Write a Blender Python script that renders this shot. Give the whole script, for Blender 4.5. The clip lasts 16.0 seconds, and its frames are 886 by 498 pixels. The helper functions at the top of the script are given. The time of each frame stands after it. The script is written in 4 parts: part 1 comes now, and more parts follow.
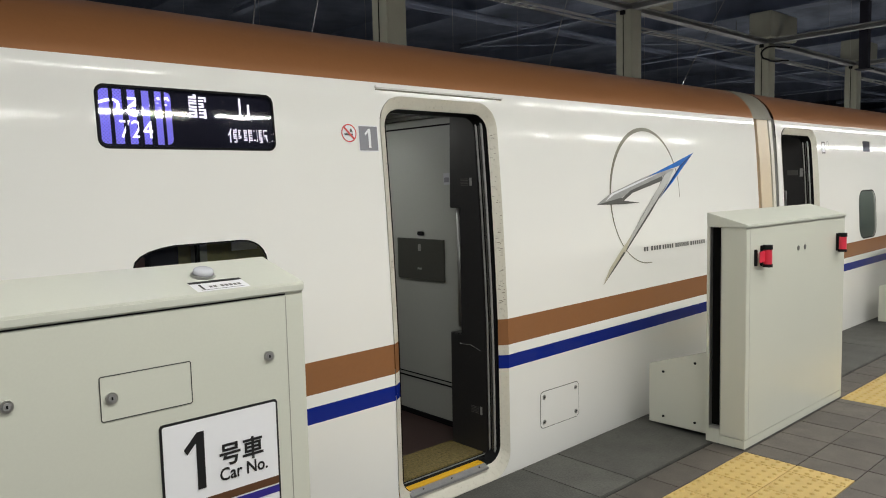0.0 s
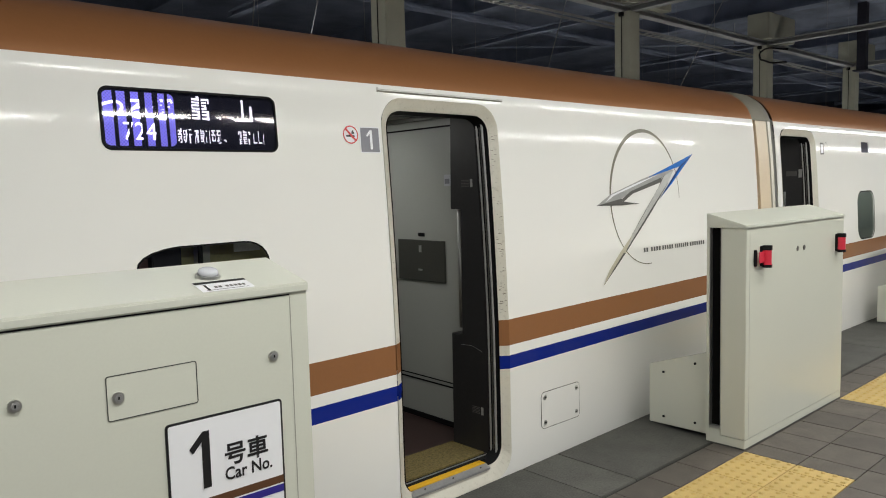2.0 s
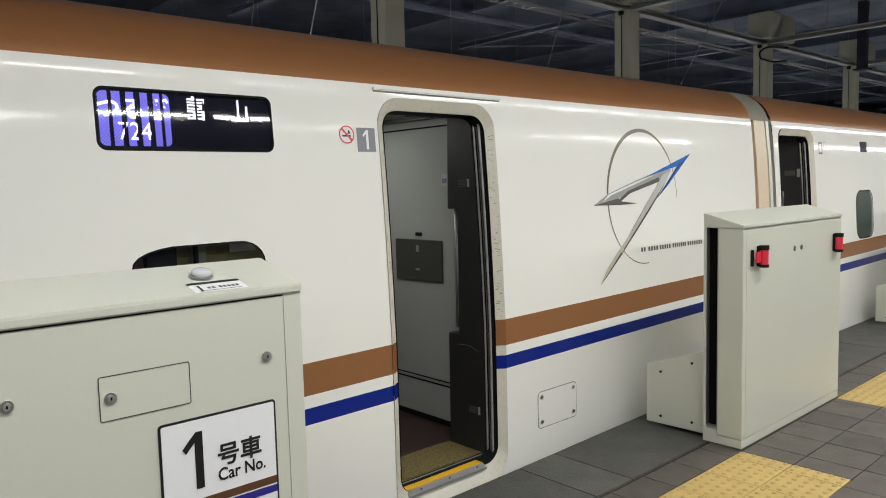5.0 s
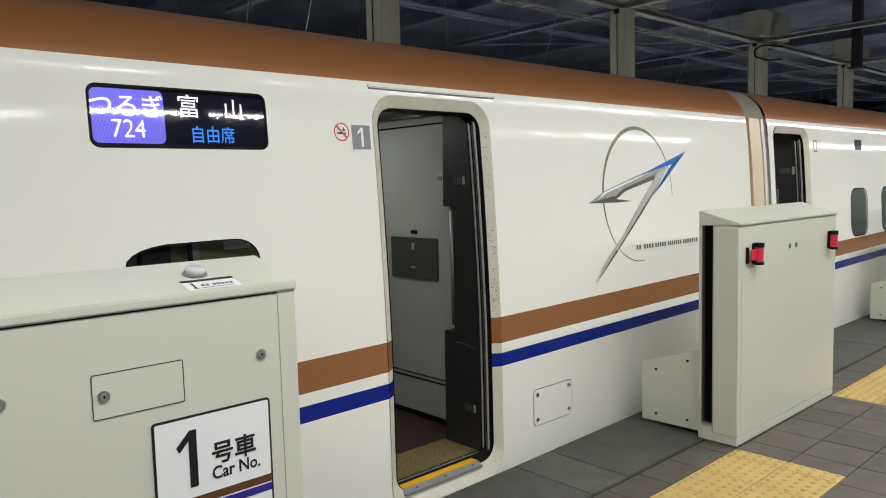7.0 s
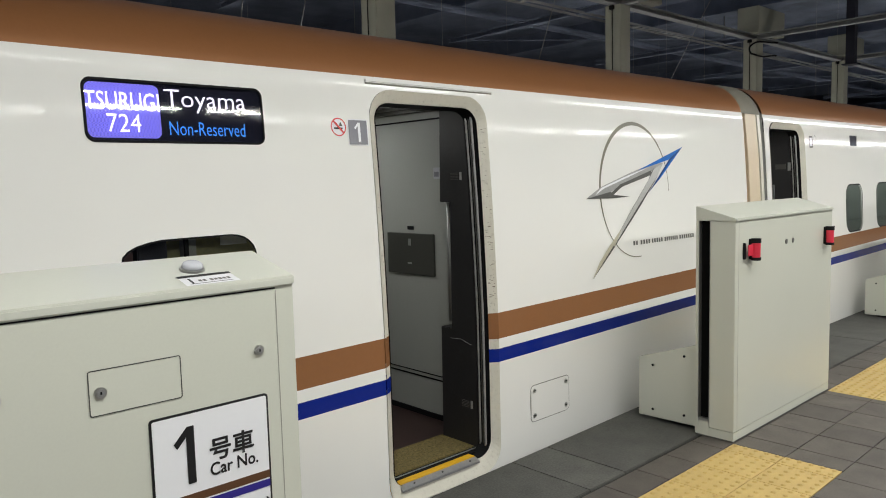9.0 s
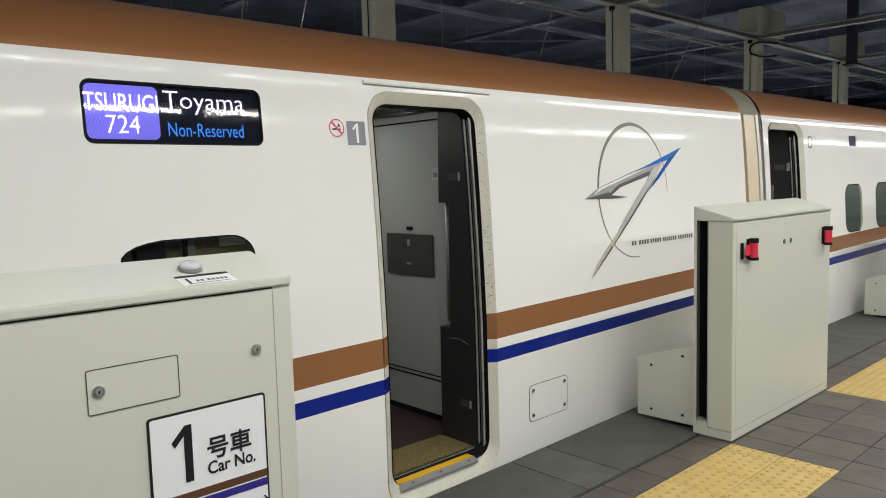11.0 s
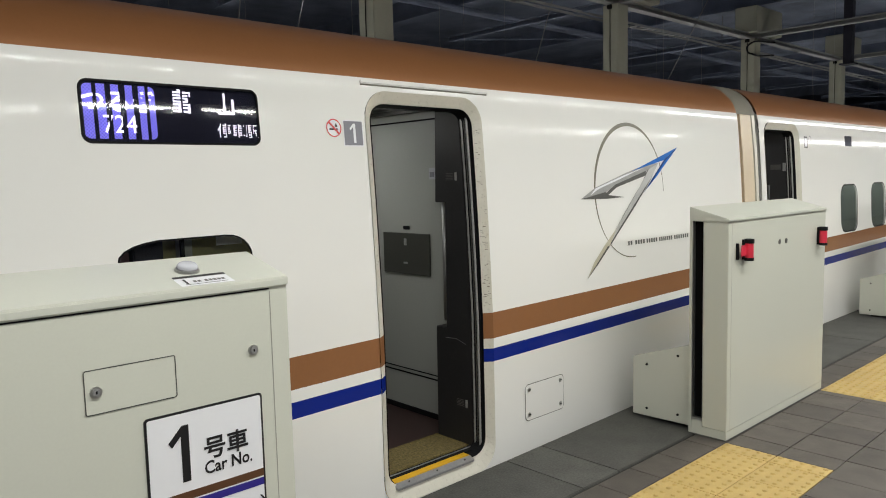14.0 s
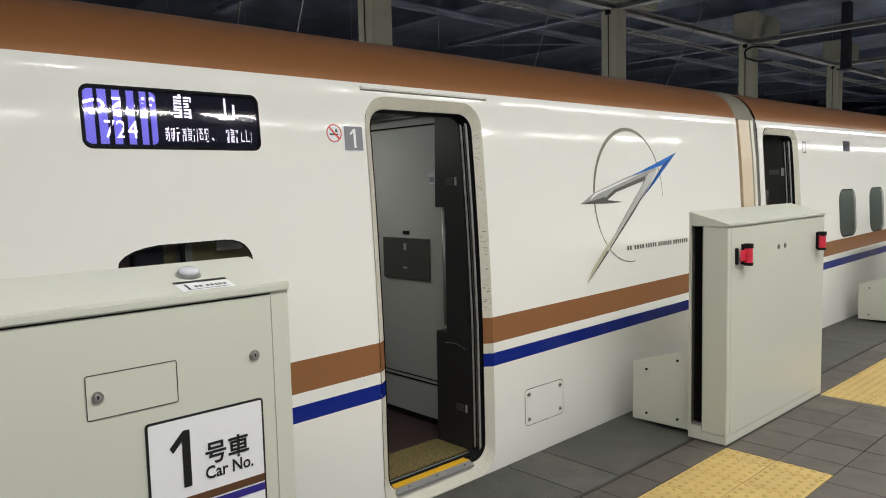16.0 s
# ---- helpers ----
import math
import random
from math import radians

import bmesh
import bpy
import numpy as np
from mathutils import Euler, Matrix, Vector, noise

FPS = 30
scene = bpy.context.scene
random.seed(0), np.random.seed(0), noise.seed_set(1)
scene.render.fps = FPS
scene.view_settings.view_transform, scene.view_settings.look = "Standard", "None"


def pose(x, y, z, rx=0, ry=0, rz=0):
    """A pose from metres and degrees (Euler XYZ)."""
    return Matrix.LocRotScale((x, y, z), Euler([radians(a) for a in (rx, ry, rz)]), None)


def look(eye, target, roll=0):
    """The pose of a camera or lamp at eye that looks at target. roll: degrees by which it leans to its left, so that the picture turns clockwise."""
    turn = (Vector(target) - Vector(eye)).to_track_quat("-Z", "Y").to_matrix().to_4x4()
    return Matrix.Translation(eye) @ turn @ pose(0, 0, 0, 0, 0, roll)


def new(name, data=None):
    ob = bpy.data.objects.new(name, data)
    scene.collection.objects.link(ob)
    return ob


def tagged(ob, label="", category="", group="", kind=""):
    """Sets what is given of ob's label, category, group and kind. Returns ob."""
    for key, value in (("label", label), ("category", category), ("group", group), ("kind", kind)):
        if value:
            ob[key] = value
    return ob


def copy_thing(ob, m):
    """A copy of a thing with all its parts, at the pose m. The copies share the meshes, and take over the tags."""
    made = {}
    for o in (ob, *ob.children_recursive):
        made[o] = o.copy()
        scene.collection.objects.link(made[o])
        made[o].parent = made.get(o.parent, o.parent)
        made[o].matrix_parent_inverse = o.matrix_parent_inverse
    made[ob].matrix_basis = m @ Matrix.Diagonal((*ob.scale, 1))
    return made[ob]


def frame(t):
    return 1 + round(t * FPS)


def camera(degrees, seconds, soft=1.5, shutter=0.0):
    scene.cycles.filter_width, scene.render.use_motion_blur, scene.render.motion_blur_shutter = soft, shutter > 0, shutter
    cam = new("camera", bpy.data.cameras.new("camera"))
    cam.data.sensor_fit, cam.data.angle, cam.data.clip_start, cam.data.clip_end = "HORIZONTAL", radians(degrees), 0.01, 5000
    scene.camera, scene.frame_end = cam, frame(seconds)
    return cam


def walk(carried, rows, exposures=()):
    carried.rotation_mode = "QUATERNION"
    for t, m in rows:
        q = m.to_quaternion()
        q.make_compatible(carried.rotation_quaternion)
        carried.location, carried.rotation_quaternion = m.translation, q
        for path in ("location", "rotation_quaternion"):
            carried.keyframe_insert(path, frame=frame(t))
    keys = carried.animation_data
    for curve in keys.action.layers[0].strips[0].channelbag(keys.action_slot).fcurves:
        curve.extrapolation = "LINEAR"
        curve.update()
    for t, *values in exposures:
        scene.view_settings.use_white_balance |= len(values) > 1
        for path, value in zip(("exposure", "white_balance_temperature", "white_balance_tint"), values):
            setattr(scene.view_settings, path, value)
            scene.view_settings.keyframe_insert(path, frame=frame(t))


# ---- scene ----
cam = camera(62.5, 16.0, soft=1.0)
TINT = ((0.0, -0.14, 6550, 10), (4.2, -0.14, 6500, 10), (6.5, -0.11, 6480, 10), (13.0, -0.1, 6460, 10), (15.0, -0.14, 6560, 10), (16.0, -0.14, 6560, 10))
PATH = [
    (0, (-4.074, -1.936, 1.597), (-2.743, -0.453, 1.424), -1.4),
    (0.5, (-4.087, -1.941, 1.597), (-2.756, -0.457, 1.425), -1.5),
    (1, (-4.096, -1.947, 1.603), (-2.766, -0.463, 1.428), -1.4),
    (1.5, (-4.102, -1.954, 1.593), (-2.771, -0.471, 1.427), -1.6),
    (2, (-4.094, -1.939, 1.594), (-2.76, -0.458, 1.426), -1.5),
    (2.5, (-4.091, -1.945, 1.599), (-2.759, -0.463, 1.429), -1.5),
    (3, (-4.088, -1.943, 1.602), (-2.756, -0.46, 1.429), -1.4),
    (3.5, (-4.083, -1.937, 1.603), (-2.749, -0.457, 1.428), -1.4),
    (4, (-4.079, -1.958, 1.598), (-2.749, -0.474, 1.43), -1.6),
    (6.5, (-4.08, -1.943, 1.602), (-2.74, -0.47, 1.423), -1.3),
    (7, (-4.073, -1.949, 1.595), (-2.732, -0.476, 1.419), -1.5),
    (7.5, (-4.066, -1.952, 1.595), (-2.725, -0.479, 1.418), -1.5),
    (8, (-4.072, -1.948, 1.587), (-2.725, -0.48, 1.411), -1.6),
    (8.5, (-4.076, -1.941, 1.593), (-2.728, -0.476, 1.408), -1.5),
    (9, (-4.074, -1.933, 1.59), (-2.724, -0.47, 1.404), -1.5),
    (11.5, (-4.072, -1.957, 1.588), (-2.724, -0.491, 1.405), -1.6),
    (12, (-4.069, -1.957, 1.589), (-2.719, -0.494, 1.405), -1.6),
    (12.5, (-4.068, -1.948, 1.591), (-2.712, -0.489, 1.404), -1.5),
    (13, (-4.071, -1.945, 1.597), (-2.713, -0.489, 1.406), -1.4),
    (13.5, (-4.074, -1.965, 1.601), (-2.721, -0.504, 1.411), -1.4),
    (14, (-4.078, -1.963, 1.6), (-2.724, -0.503, 1.41), -1.4),
    (14.5, (-4.082, -1.966, 1.599), (-2.728, -0.506, 1.411), -1.4),
    (15, (-4.094, -1.971, 1.594), (-2.737, -0.512, 1.416), -1.6),
    (15.5, (-4.096, -1.954, 1.592), (-2.734, -0.5, 1.418), -1.5),
    (16, (-4.086, -1.961, 1.601), (-2.728, -0.503, 1.424), -1.4),
]
walk(cam, [(t, look(eye, target, roll)) for t, eye, target, roll in PATH], exposures=TINT)

# ---- light: platform tube rows, dim hall ----
world = bpy.data.worlds.new("hall_dark")
scene.world = world
world.use_nodes = True
world.node_tree.nodes["Background"].inputs[0].default_value = (0.55, 0.68, 1.0, 1)
world.node_tree.nodes["Background"].inputs[1].default_value = 0.03
TUBE_ROWS = ((-1.25, 3.21, 75.0, 3.06, 3.3, -3.3, 0.06), (-5.3, 3.55, 43.0, 1.26, 1.595, -10.26, 0.045))
VESTIBULE_W = 4.8
TUBE_X1 = 33.5


# ---- materials ----
def mat(name, color, rough=0.5, metal=0.0, var=0.06, scale=3.0, bump=0.0, bscale=60.0, coat=0.0, emit=0.0, stain=0.0, stain_color=(0.1, 0.09, 0.07), per_object=0.0, spec=0.5):
    m = bpy.data.materials.new(name)
    m.use_nodes = True
    nt = m.node_tree
    b = nt.nodes["Principled BSDF"]
    b.inputs["Roughness"].default_value = rough
    b.inputs["Metallic"].default_value = metal
    b.inputs["Specular IOR Level"].default_value = spec
    b.inputs["Coat Weight"].default_value = coat
    b.inputs["Coat Roughness"].default_value = 0.04
    geo = nt.nodes.new("ShaderNodeNewGeometry")
    big = nt.nodes.new("ShaderNodeTexNoise")
    big.inputs["Scale"].default_value = scale
    big.inputs["Detail"].default_value = 5
    nt.links.new(geo.outputs["Position"], big.inputs["Vector"])
    fine = nt.nodes.new("ShaderNodeTexNoise")
    fine.inputs["Scale"].default_value = bscale
    fine.inputs["Detail"].default_value = 3
    nt.links.new(geo.outputs["Position"], fine.inputs["Vector"])
    add = nt.nodes.new("ShaderNodeMath")
    add.operation = "ADD"
    nt.links.new(big.outputs["Fac"], add.inputs[0])
    nt.links.new(fine.outputs["Fac"], add.inputs[1])
    rng = nt.nodes.new("ShaderNodeMapRange")
    rng.inputs["From Min"].default_value, rng.inputs["From Max"].default_value = 0.6, 1.4
    rng.inputs["To Min"].default_value, rng.inputs["To Max"].default_value = 1 - var, 1 + var
    nt.links.new(add.outputs[0], rng.inputs["Value"])
    last = rng.outputs["Result"]
    if per_object:
        info = nt.nodes.new("ShaderNodeObjectInfo")
        r2 = nt.nodes.new("ShaderNodeMapRange")
        r2.inputs["To Min"].default_value, r2.inputs["To Max"].default_value = 1 - per_object, 1 + per_object
        nt.links.new(info.outputs["Random"], r2.inputs["Value"])
        mul = nt.nodes.new("ShaderNodeMath")
        mul.operation = "MULTIPLY"
        nt.links.new(last, mul.inputs[0])
        nt.links.new(r2.outputs["Result"], mul.inputs[1])
        last = mul.outputs[0]
    tone = nt.nodes.new("ShaderNodeVectorMath")
    tone.operation = "SCALE"
    tone.inputs[0].default_value = color
    nt.links.new(last, tone.inputs["Scale"])
    out = tone.outputs[0]
    if stain:
        sp = nt.nodes.new("ShaderNodeTexNoise")
        sp.inputs["Scale"].default_value = scale * 4.3
        sp.inputs["Detail"].default_value = 8
        sp.inputs["Roughness"].default_value = 0.7
        nt.links.new(geo.outputs["Position"], sp.inputs["Vector"])
        sr = nt.nodes.new("ShaderNodeMapRange")
        sr.inputs["From Min"].default_value, sr.inputs["From Max"].default_value = 0.56, 0.75
        sr.inputs["To Max"].default_value = stain
        nt.links.new(sp.outputs["Fac"], sr.inputs["Value"])
        mix = nt.nodes.new("ShaderNodeMix")
        mix.data_type = "RGBA"
        mix.inputs["B"].default_value = (*stain_color, 1)
        for s in mix.inputs:
            if s.type == "RGBA" and s.name == "A":
                nt.links.new(out, s)
            if s.type == "RGBA" and s.name == "B":
                s.default_value = (*stain_color, 1)
        nt.links.new(sr.outputs["Result"], mix.inputs[0])
        out = [o for o in mix.outputs if o.type == "RGBA"][0]
    nt.links.new(out, b.inputs["Base Color"])
    if emit:
        b.inputs["Emission Color"].default_value = (*color, 1)
        b.inputs["Emission Strength"].default_value = emit
    if bump:
        bp = nt.nodes.new("ShaderNodeBump")
        bp.inputs["Strength"].default_value = bump
        bp.inputs["Distance"].default_value = 0.004
        nt.links.new(fine.outputs["Fac"], bp.inputs["Height"])
        nt.links.new(bp.outputs["Normal"], b.inputs["Normal"])
    return m


def pane_material(name, tint, ior=1.5):
    """Clear sheet: seen through with a tint, with a mirror gloss."""
    m = bpy.data.materials.new(name)
    m.use_nodes = True
    nt = m.node_tree
    nt.nodes.remove(nt.nodes["Principled BSDF"])
    thru = nt.nodes.new("ShaderNodeBsdfTransparent")
    thru.inputs[0].default_value = (*tint, 1)
    gloss = nt.nodes.new("ShaderNodeBsdfGlossy")
    gloss.inputs["Roughness"].default_value = 0.03
    fres = nt.nodes.new("ShaderNodeFresnel")
    fres.inputs["IOR"].default_value = ior
    mix = nt.nodes.new("ShaderNodeMixShader")
    nt.links.new(fres.outputs[0], mix.inputs[0])
    nt.links.new(thru.outputs[0], mix.inputs[1])
    nt.links.new(gloss.outputs[0], mix.inputs[2])
    nt.links.new(mix.outputs[0], nt.nodes["Material Output"].inputs["Surface"])
    return m


WHITE = mat("train_white", (0.79, 0.785, 0.755), 0.055, var=0.012, scale=0.8, bump=0.12, bscale=2.2, spec=0.15)
COPPER = mat("copper_paint", (0.35, 0.152, 0.06), 0.3, metal=0.35, var=0.04, coat=0.25)
BROWN = mat("brown_stripe", (0.26, 0.118, 0.05), 0.12, metal=0.0, var=0.03, spec=0.3)
BLUE = mat("blue_stripe", (0.006, 0.02, 0.22), 0.08, var=0.03, spec=0.25)
CREAM = mat("frame_cream", (0.66, 0.635, 0.55), 0.3, var=0.04, scale=11, stain=0.5, stain_color=(0.28, 0.23, 0.17))
UNDER = mat("under_grey", (0.4, 0.4, 0.38), 0.5, var=0.1)
GATE = mat("gate_enamel", (0.56, 0.57, 0.495), 0.24, var=0.02, scale=2, bump=0.02, bscale=140)
GATE_TOP = mat("gate_lid_enamel", (0.53, 0.54, 0.475), 0.36, var=0.02, scale=2, bump=0.02, bscale=140)
GATE_SEAM = mat("seam_dark", (0.05, 0.05, 0.045), 0.7)
BLACK = mat("rubber_black", (0.007, 0.007, 0.008), 0.6, var=0.1, spec=0.15)
BLACK_GLOSS = mat("black_panel", (0.02, 0.019, 0.02), 0.42, var=0.15, scale=4, stain=0.25, stain_color=(0.06, 0.058, 0.055))
SATIN = mat("satin_steel", (0.34, 0.34, 0.33), 0.5, metal=0.8, var=0.06, scale=12)
STEEL = mat("brushed_steel", (0.5, 0.5, 0.48), 0.32, metal=0.9, var=0.08, scale=12)
ALU = mat("sill_aluminium", (0.42, 0.42, 0.42), 0.4, metal=0.6, var=0.1, scale=20, stain=0.4)
YELLOW_SILL = mat("sill_yellow", (0.72, 0.42, 0.02), 0.45, var=0.06, stain=0.3)
MAT_FLOOR = mat("entry_mat", (0.14, 0.105, 0.034), 0.9, var=0.75, scale=60, bump=0.5, bscale=320, stain=0.6, stain_color=(0.03, 0.025, 0.015))
DARK_FLOOR = mat("vestibule_floor", (0.035, 0.017, 0.015), 0.5, var=0.2)
WALL_GREY = mat("vestibule_grey", (0.36, 0.37, 0.345), 0.4, var=0.02)
PANEL_DARK = mat("equipment_panel", (0.085, 0.085, 0.075), 0.35, metal=0.3, var=0.05)
CONCRETE = mat("edge_concrete", (0.074, 0.073, 0.066), 0.75, var=0.42, scale=5, bump=0.5, bscale=90, stain=0.8, stain_color=(0.035, 0.035, 0.032), per_object=0.14)
TILE = mat("grey_tile", (0.078, 0.067, 0.057), 0.6, var=0.42, scale=7, bump=0.35, bscale=180, per_object=0.19, stain=0.7, stain_color=(0.04, 0.036, 0.032))
GROUT = mat("grout_dark", (0.022, 0.02, 0.019), 0.9, var=0.15)
TACTILE = mat("tactile_yellow", (0.47, 0.335, 0.115), 0.55, var=0.12, scale=9, bump=0.1, bscale=220, per_object=0.04, stain=0.35, stain_color=(0.32, 0.22, 0.08))
COLUMN = mat("column_concrete", (0.36, 0.36, 0.29), 0.8, var=0.1, scale=2)
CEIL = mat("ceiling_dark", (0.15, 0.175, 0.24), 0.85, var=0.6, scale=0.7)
BEAM = mat("steel_beam", (0.27, 0.28, 0.28), 0.6, var=0.15, scale=1.5)
DECK = mat("dark_deck", (0.22, 0.22, 0.22), 0.8, var=0.3, scale=1)
RED = mat("latch_red", (0.62, 0.03, 0.06), 0.4, var=0.04)
SIGN_WHITE = mat("sign_white", (0.76, 0.765, 0.79), 0.3, var=0.01)
INK = mat("ink_black", (0.01, 0.01, 0.011), 0.4)
PURPLE = mat("sign_purple", (0.03, 0.022, 0.22), 0.35)
SIGN_BROWN = mat("sign_brown", (0.1, 0.045, 0.02), 0.4)
PLATE = mat("plate_grey", (0.2, 0.2, 0.23), 0.35)
SIGN_RED = mat("sign_red", (0.6, 0.06, 0.06), 0.35)
SILVER = mat("emblem_silver", (0.36, 0.36, 0.35), 0.35, metal=0.3, var=0.2, scale=9)
LIGHT_SILVER = mat("emblem_light", (0.52, 0.52, 0.5), 0.35, metal=0.3, var=0.15, scale=9)
DARK_SILVER = mat("emblem_dark", (0.085, 0.082, 0.075), 0.35, var=0.2, scale=9)
EMBLEM_BLUE = mat("emblem_blue", (0.002, 0.13, 0.5), 0.3, var=0.3, scale=9, spec=0.22)
EMBLEM_NAVY = mat("emblem_navy", (0.004, 0.045, 0.2), 0.3, var=0.1, spec=0.22)
OLIVE = mat("emblem_olive", (0.15, 0.14, 0.1), 0.4, var=0.1)
OLIVE_LIGHT = mat("emblem_sand", (0.5, 0.47, 0.36), 0.4, var=0.1)
LETTER_GREY = mat("letter_grey", (0.1, 0.1, 0.095), 0.5)
SCUFF = mat("scuff_grime", (0.17, 0.14, 0.11), 0.7, var=0.3)
SLOT = mat("slot_black", (0.004, 0.004, 0.004), 0.8, spec=0.05)
SEAM_SOFT = mat("seam_soft", (0.3, 0.3, 0.26), 0.6)
BELLOWS = mat("gangway_grey", (0.2, 0.185, 0.145), 0.6, var=0.1)
TAN = mat("car_end_tan", (0.64, 0.535, 0.385), 0.4, var=0.05)
TUBE = mat("tube_glow", (1.0, 0.97, 0.9), 0.5, emit=6.0)
TUBE_FAR = mat("far_tube_glow", (1.0, 0.98, 0.92), 0.5, emit=190.0)
CAB_OLIVE = mat("cab_olive", (0.3, 0.28, 0.15), 0.5, var=0.15)
SEAT = mat("seat_cloth", (0.03, 0.03, 0.045), 0.8, var=0.2)
MAROON = mat("cab_maroon", (0.13, 0.06, 0.07), 0.6, var=0.1)
TAN_BROWN = mat("car_end_brown", (0.4, 0.25, 0.14), 0.45, var=0.08)
PANE = pane_material("window_tint", (0.35, 0.4, 0.37))
CAB_PANE = pane_material("cab_tint", (0.8, 0.82, 0.78))
CLEAR = pane_material("display_glass", (0.93, 0.93, 0.95), 1.85)
LED_WHITE = mat("led_white", (0.92, 0.88, 1.0), 0.5, emit=1.35)
LED_LILAC = mat("led_lilac", (0.19, 0.17, 0.68), 0.5, emit=1.15, var=0.02)
LED_BLUE = mat("led_blue", (0.05, 0.3, 1.0), 0.5, emit=0.9)
LED_BACK = mat("led_backing", (0.01, 0.01, 0.028), 0.6, spec=0.2)


def led_grid(m, pitch, low):
    """Breaks a glowing field into rows of small lights."""
    nt = m.node_tree
    b = nt.nodes["Principled BSDF"]
    co = nt.nodes.new("ShaderNodeTexCoord")
    ch = nt.nodes.new("ShaderNodeTexChecker")
    ch.inputs["Scale"].default_value = 1 / pitch
    nt.links.new(co.outputs["Object"], ch.inputs["Vector"])
    r = nt.nodes.new("ShaderNodeMapRange")
    r.inputs["To Min"].default_value, r.inputs["To Max"].default_value = low, b.inputs["Emission Strength"].default_value
    nt.links.new(ch.outputs["Fac"], r.inputs["Value"])
    nt.links.new(r.outputs["Result"], b.inputs["Emission Strength"])


led_grid(LED_LILAC, 0.0065, 0.4)
LAMP_DOME = mat("dome_plastic", (0.5, 0.51, 0.55), 0.25, var=0.03)


# ---- mesh helpers ----
def part(name, bm, material, parent=None, label="", smooth=False):
    me = bpy.data.meshes.new(name)
    bm.to_mesh(me)
    bm.free()
    for m in material if isinstance(material, (list, tuple)) else [material]:
        me.materials.append(m)
    if smooth:
        me.polygons.foreach_set("use_smooth", [True] * len(me.polygons))
    ob = new(name, me)
    if parent is not None:
        ob.parent = parent
        ob.matrix_parent_inverse = Matrix.Translation(-parent.location)
    if label:
        ob["label"] = label
    return ob


def thing(name, label, category, group="", at=(0, 0, 0), kind=""):
    ob = new(name)
    ob.location = at
    return tagged(ob, label, category, group, kind)


def box(bm, x0, x1, y0, y1, z0, z1, bevel=0.0, seg=2):
    vs = [bm.verts.new((x, y, z)) for x in (x0, x1) for y in (y0, y1) for z in (z0, z1)]
    fs = [bm.faces.new([vs[i] for i in q]) for q in ((0, 1, 3, 2), (4, 6, 7, 5), (0, 4, 5, 1), (2, 3, 7, 6), (0, 2, 6, 4), (1, 5, 7, 3))]
    if bevel:
        es = list({e for f in fs for e in f.edges})
        bmesh.ops.bevel(bm, geom=es, offset=bevel, segments=seg, affect="EDGES", clamp_overlap=True)
    return bm


def boxes(*args, bevel=0.0):
    bm = bmesh.new()
    for a in args:
        box(bm, *a, bevel=bevel)
    return bm


def prism(pts, y0, y1, bevel=0.0, axis="y"):
    """A polygon in x, z drawn out from y0 to y1; with axis x a polygon in y, z drawn out from x0 to x1."""
    bm = bmesh.new()
    put = (lambda p, d: (p[0], d, p[1])) if axis == "y" else (lambda p, d: (d, p[0], p[1]))
    a = [bm.verts.new(put(p, y0)) for p in pts]
    b = [bm.verts.new(put(p, y1)) for p in pts]
    bm.faces.new(a)
    bm.faces.new(b[::-1])
    n = len(pts)
    for i in range(n):
        bm.faces.new((a[i], b[i], b[(i + 1) % n], a[(i + 1) % n]))
    bmesh.ops.recalc_face_normals(bm, faces=bm.faces)
    if bevel:
        bmesh.ops.bevel(bm, geom=list(bm.edges), offset=bevel, segments=2, affect="EDGES", clamp_overlap=True)
    return bm


def cyl(p, q, r, seg=16, r2=None, bm=None):
    bm = bm or bmesh.new()
    p, q = Vector(p), Vector(q)
    d = q - p
    m = Matrix.Translation((p + q) / 2) @ d.to_track_quat("Z", "Y").to_matrix().to_4x4()
    bmesh.ops.create_cone(bm, cap_ends=True, segments=seg, radius1=r, radius2=r if r2 is None else r2, depth=d.length, matrix=m)
    return bm


def round_rect(x0, x1, z0, z1, r, seg=8):
    pts = []
    for cx, cz, a0 in ((x1 - r, z1 - r, 0), (x0 + r, z1 - r, 90), (x0 + r, z0 + r, 180), (x1 - r, z0 + r, 270)):
        for i in range(seg + 1):
            a = radians(a0 + 90 * i / seg)
            pts.append((cx + r * math.cos(a), cz + r * math.sin(a)))
    return pts


def lettering(body, size, sx=1.0, bold=0.0):
    """A flat text in x, z, its lower left corner at the origin, facing -y."""
    cu = bpy.data.curves.new("lettering", "FONT")
    cu.body, cu.size, cu.resolution_u = body, size, 3
    cu.offset = bold
    ob = bpy.data.objects.new("lettering", cu)
    scene.collection.objects.link(ob)
    me = bpy.data.meshes.new_from_object(ob.evaluated_get(bpy.context.evaluated_depsgraph_get()))
    bpy.data.objects.remove(ob)
    bpy.data.curves.remove(cu)
    bm = bmesh.new()
    bm.from_mesh(me)
    bpy.data.meshes.remove(me)
    lo = [min(v.co[i] for v in bm.verts) for i in (0, 1)]
    for v in bm.verts:
        v.co = ((v.co.x - lo[0]) * sx, 0, v.co.y - lo[1])
    return bm


def fit_text(body, x0, x1, z0, z1, y, bold=0.0):
    """A text stretched into a field of the side plane."""
    bm = lettering(body, 1.0, 1.0, bold)
    w, h = max(v.co.x for v in bm.verts), max(v.co.z for v in bm.verts)
    for v in bm.verts:
        v.co = (x0 + v.co.x / w * (x1 - x0), y, z0 + v.co.z / h * (z1 - z0))
    return bm


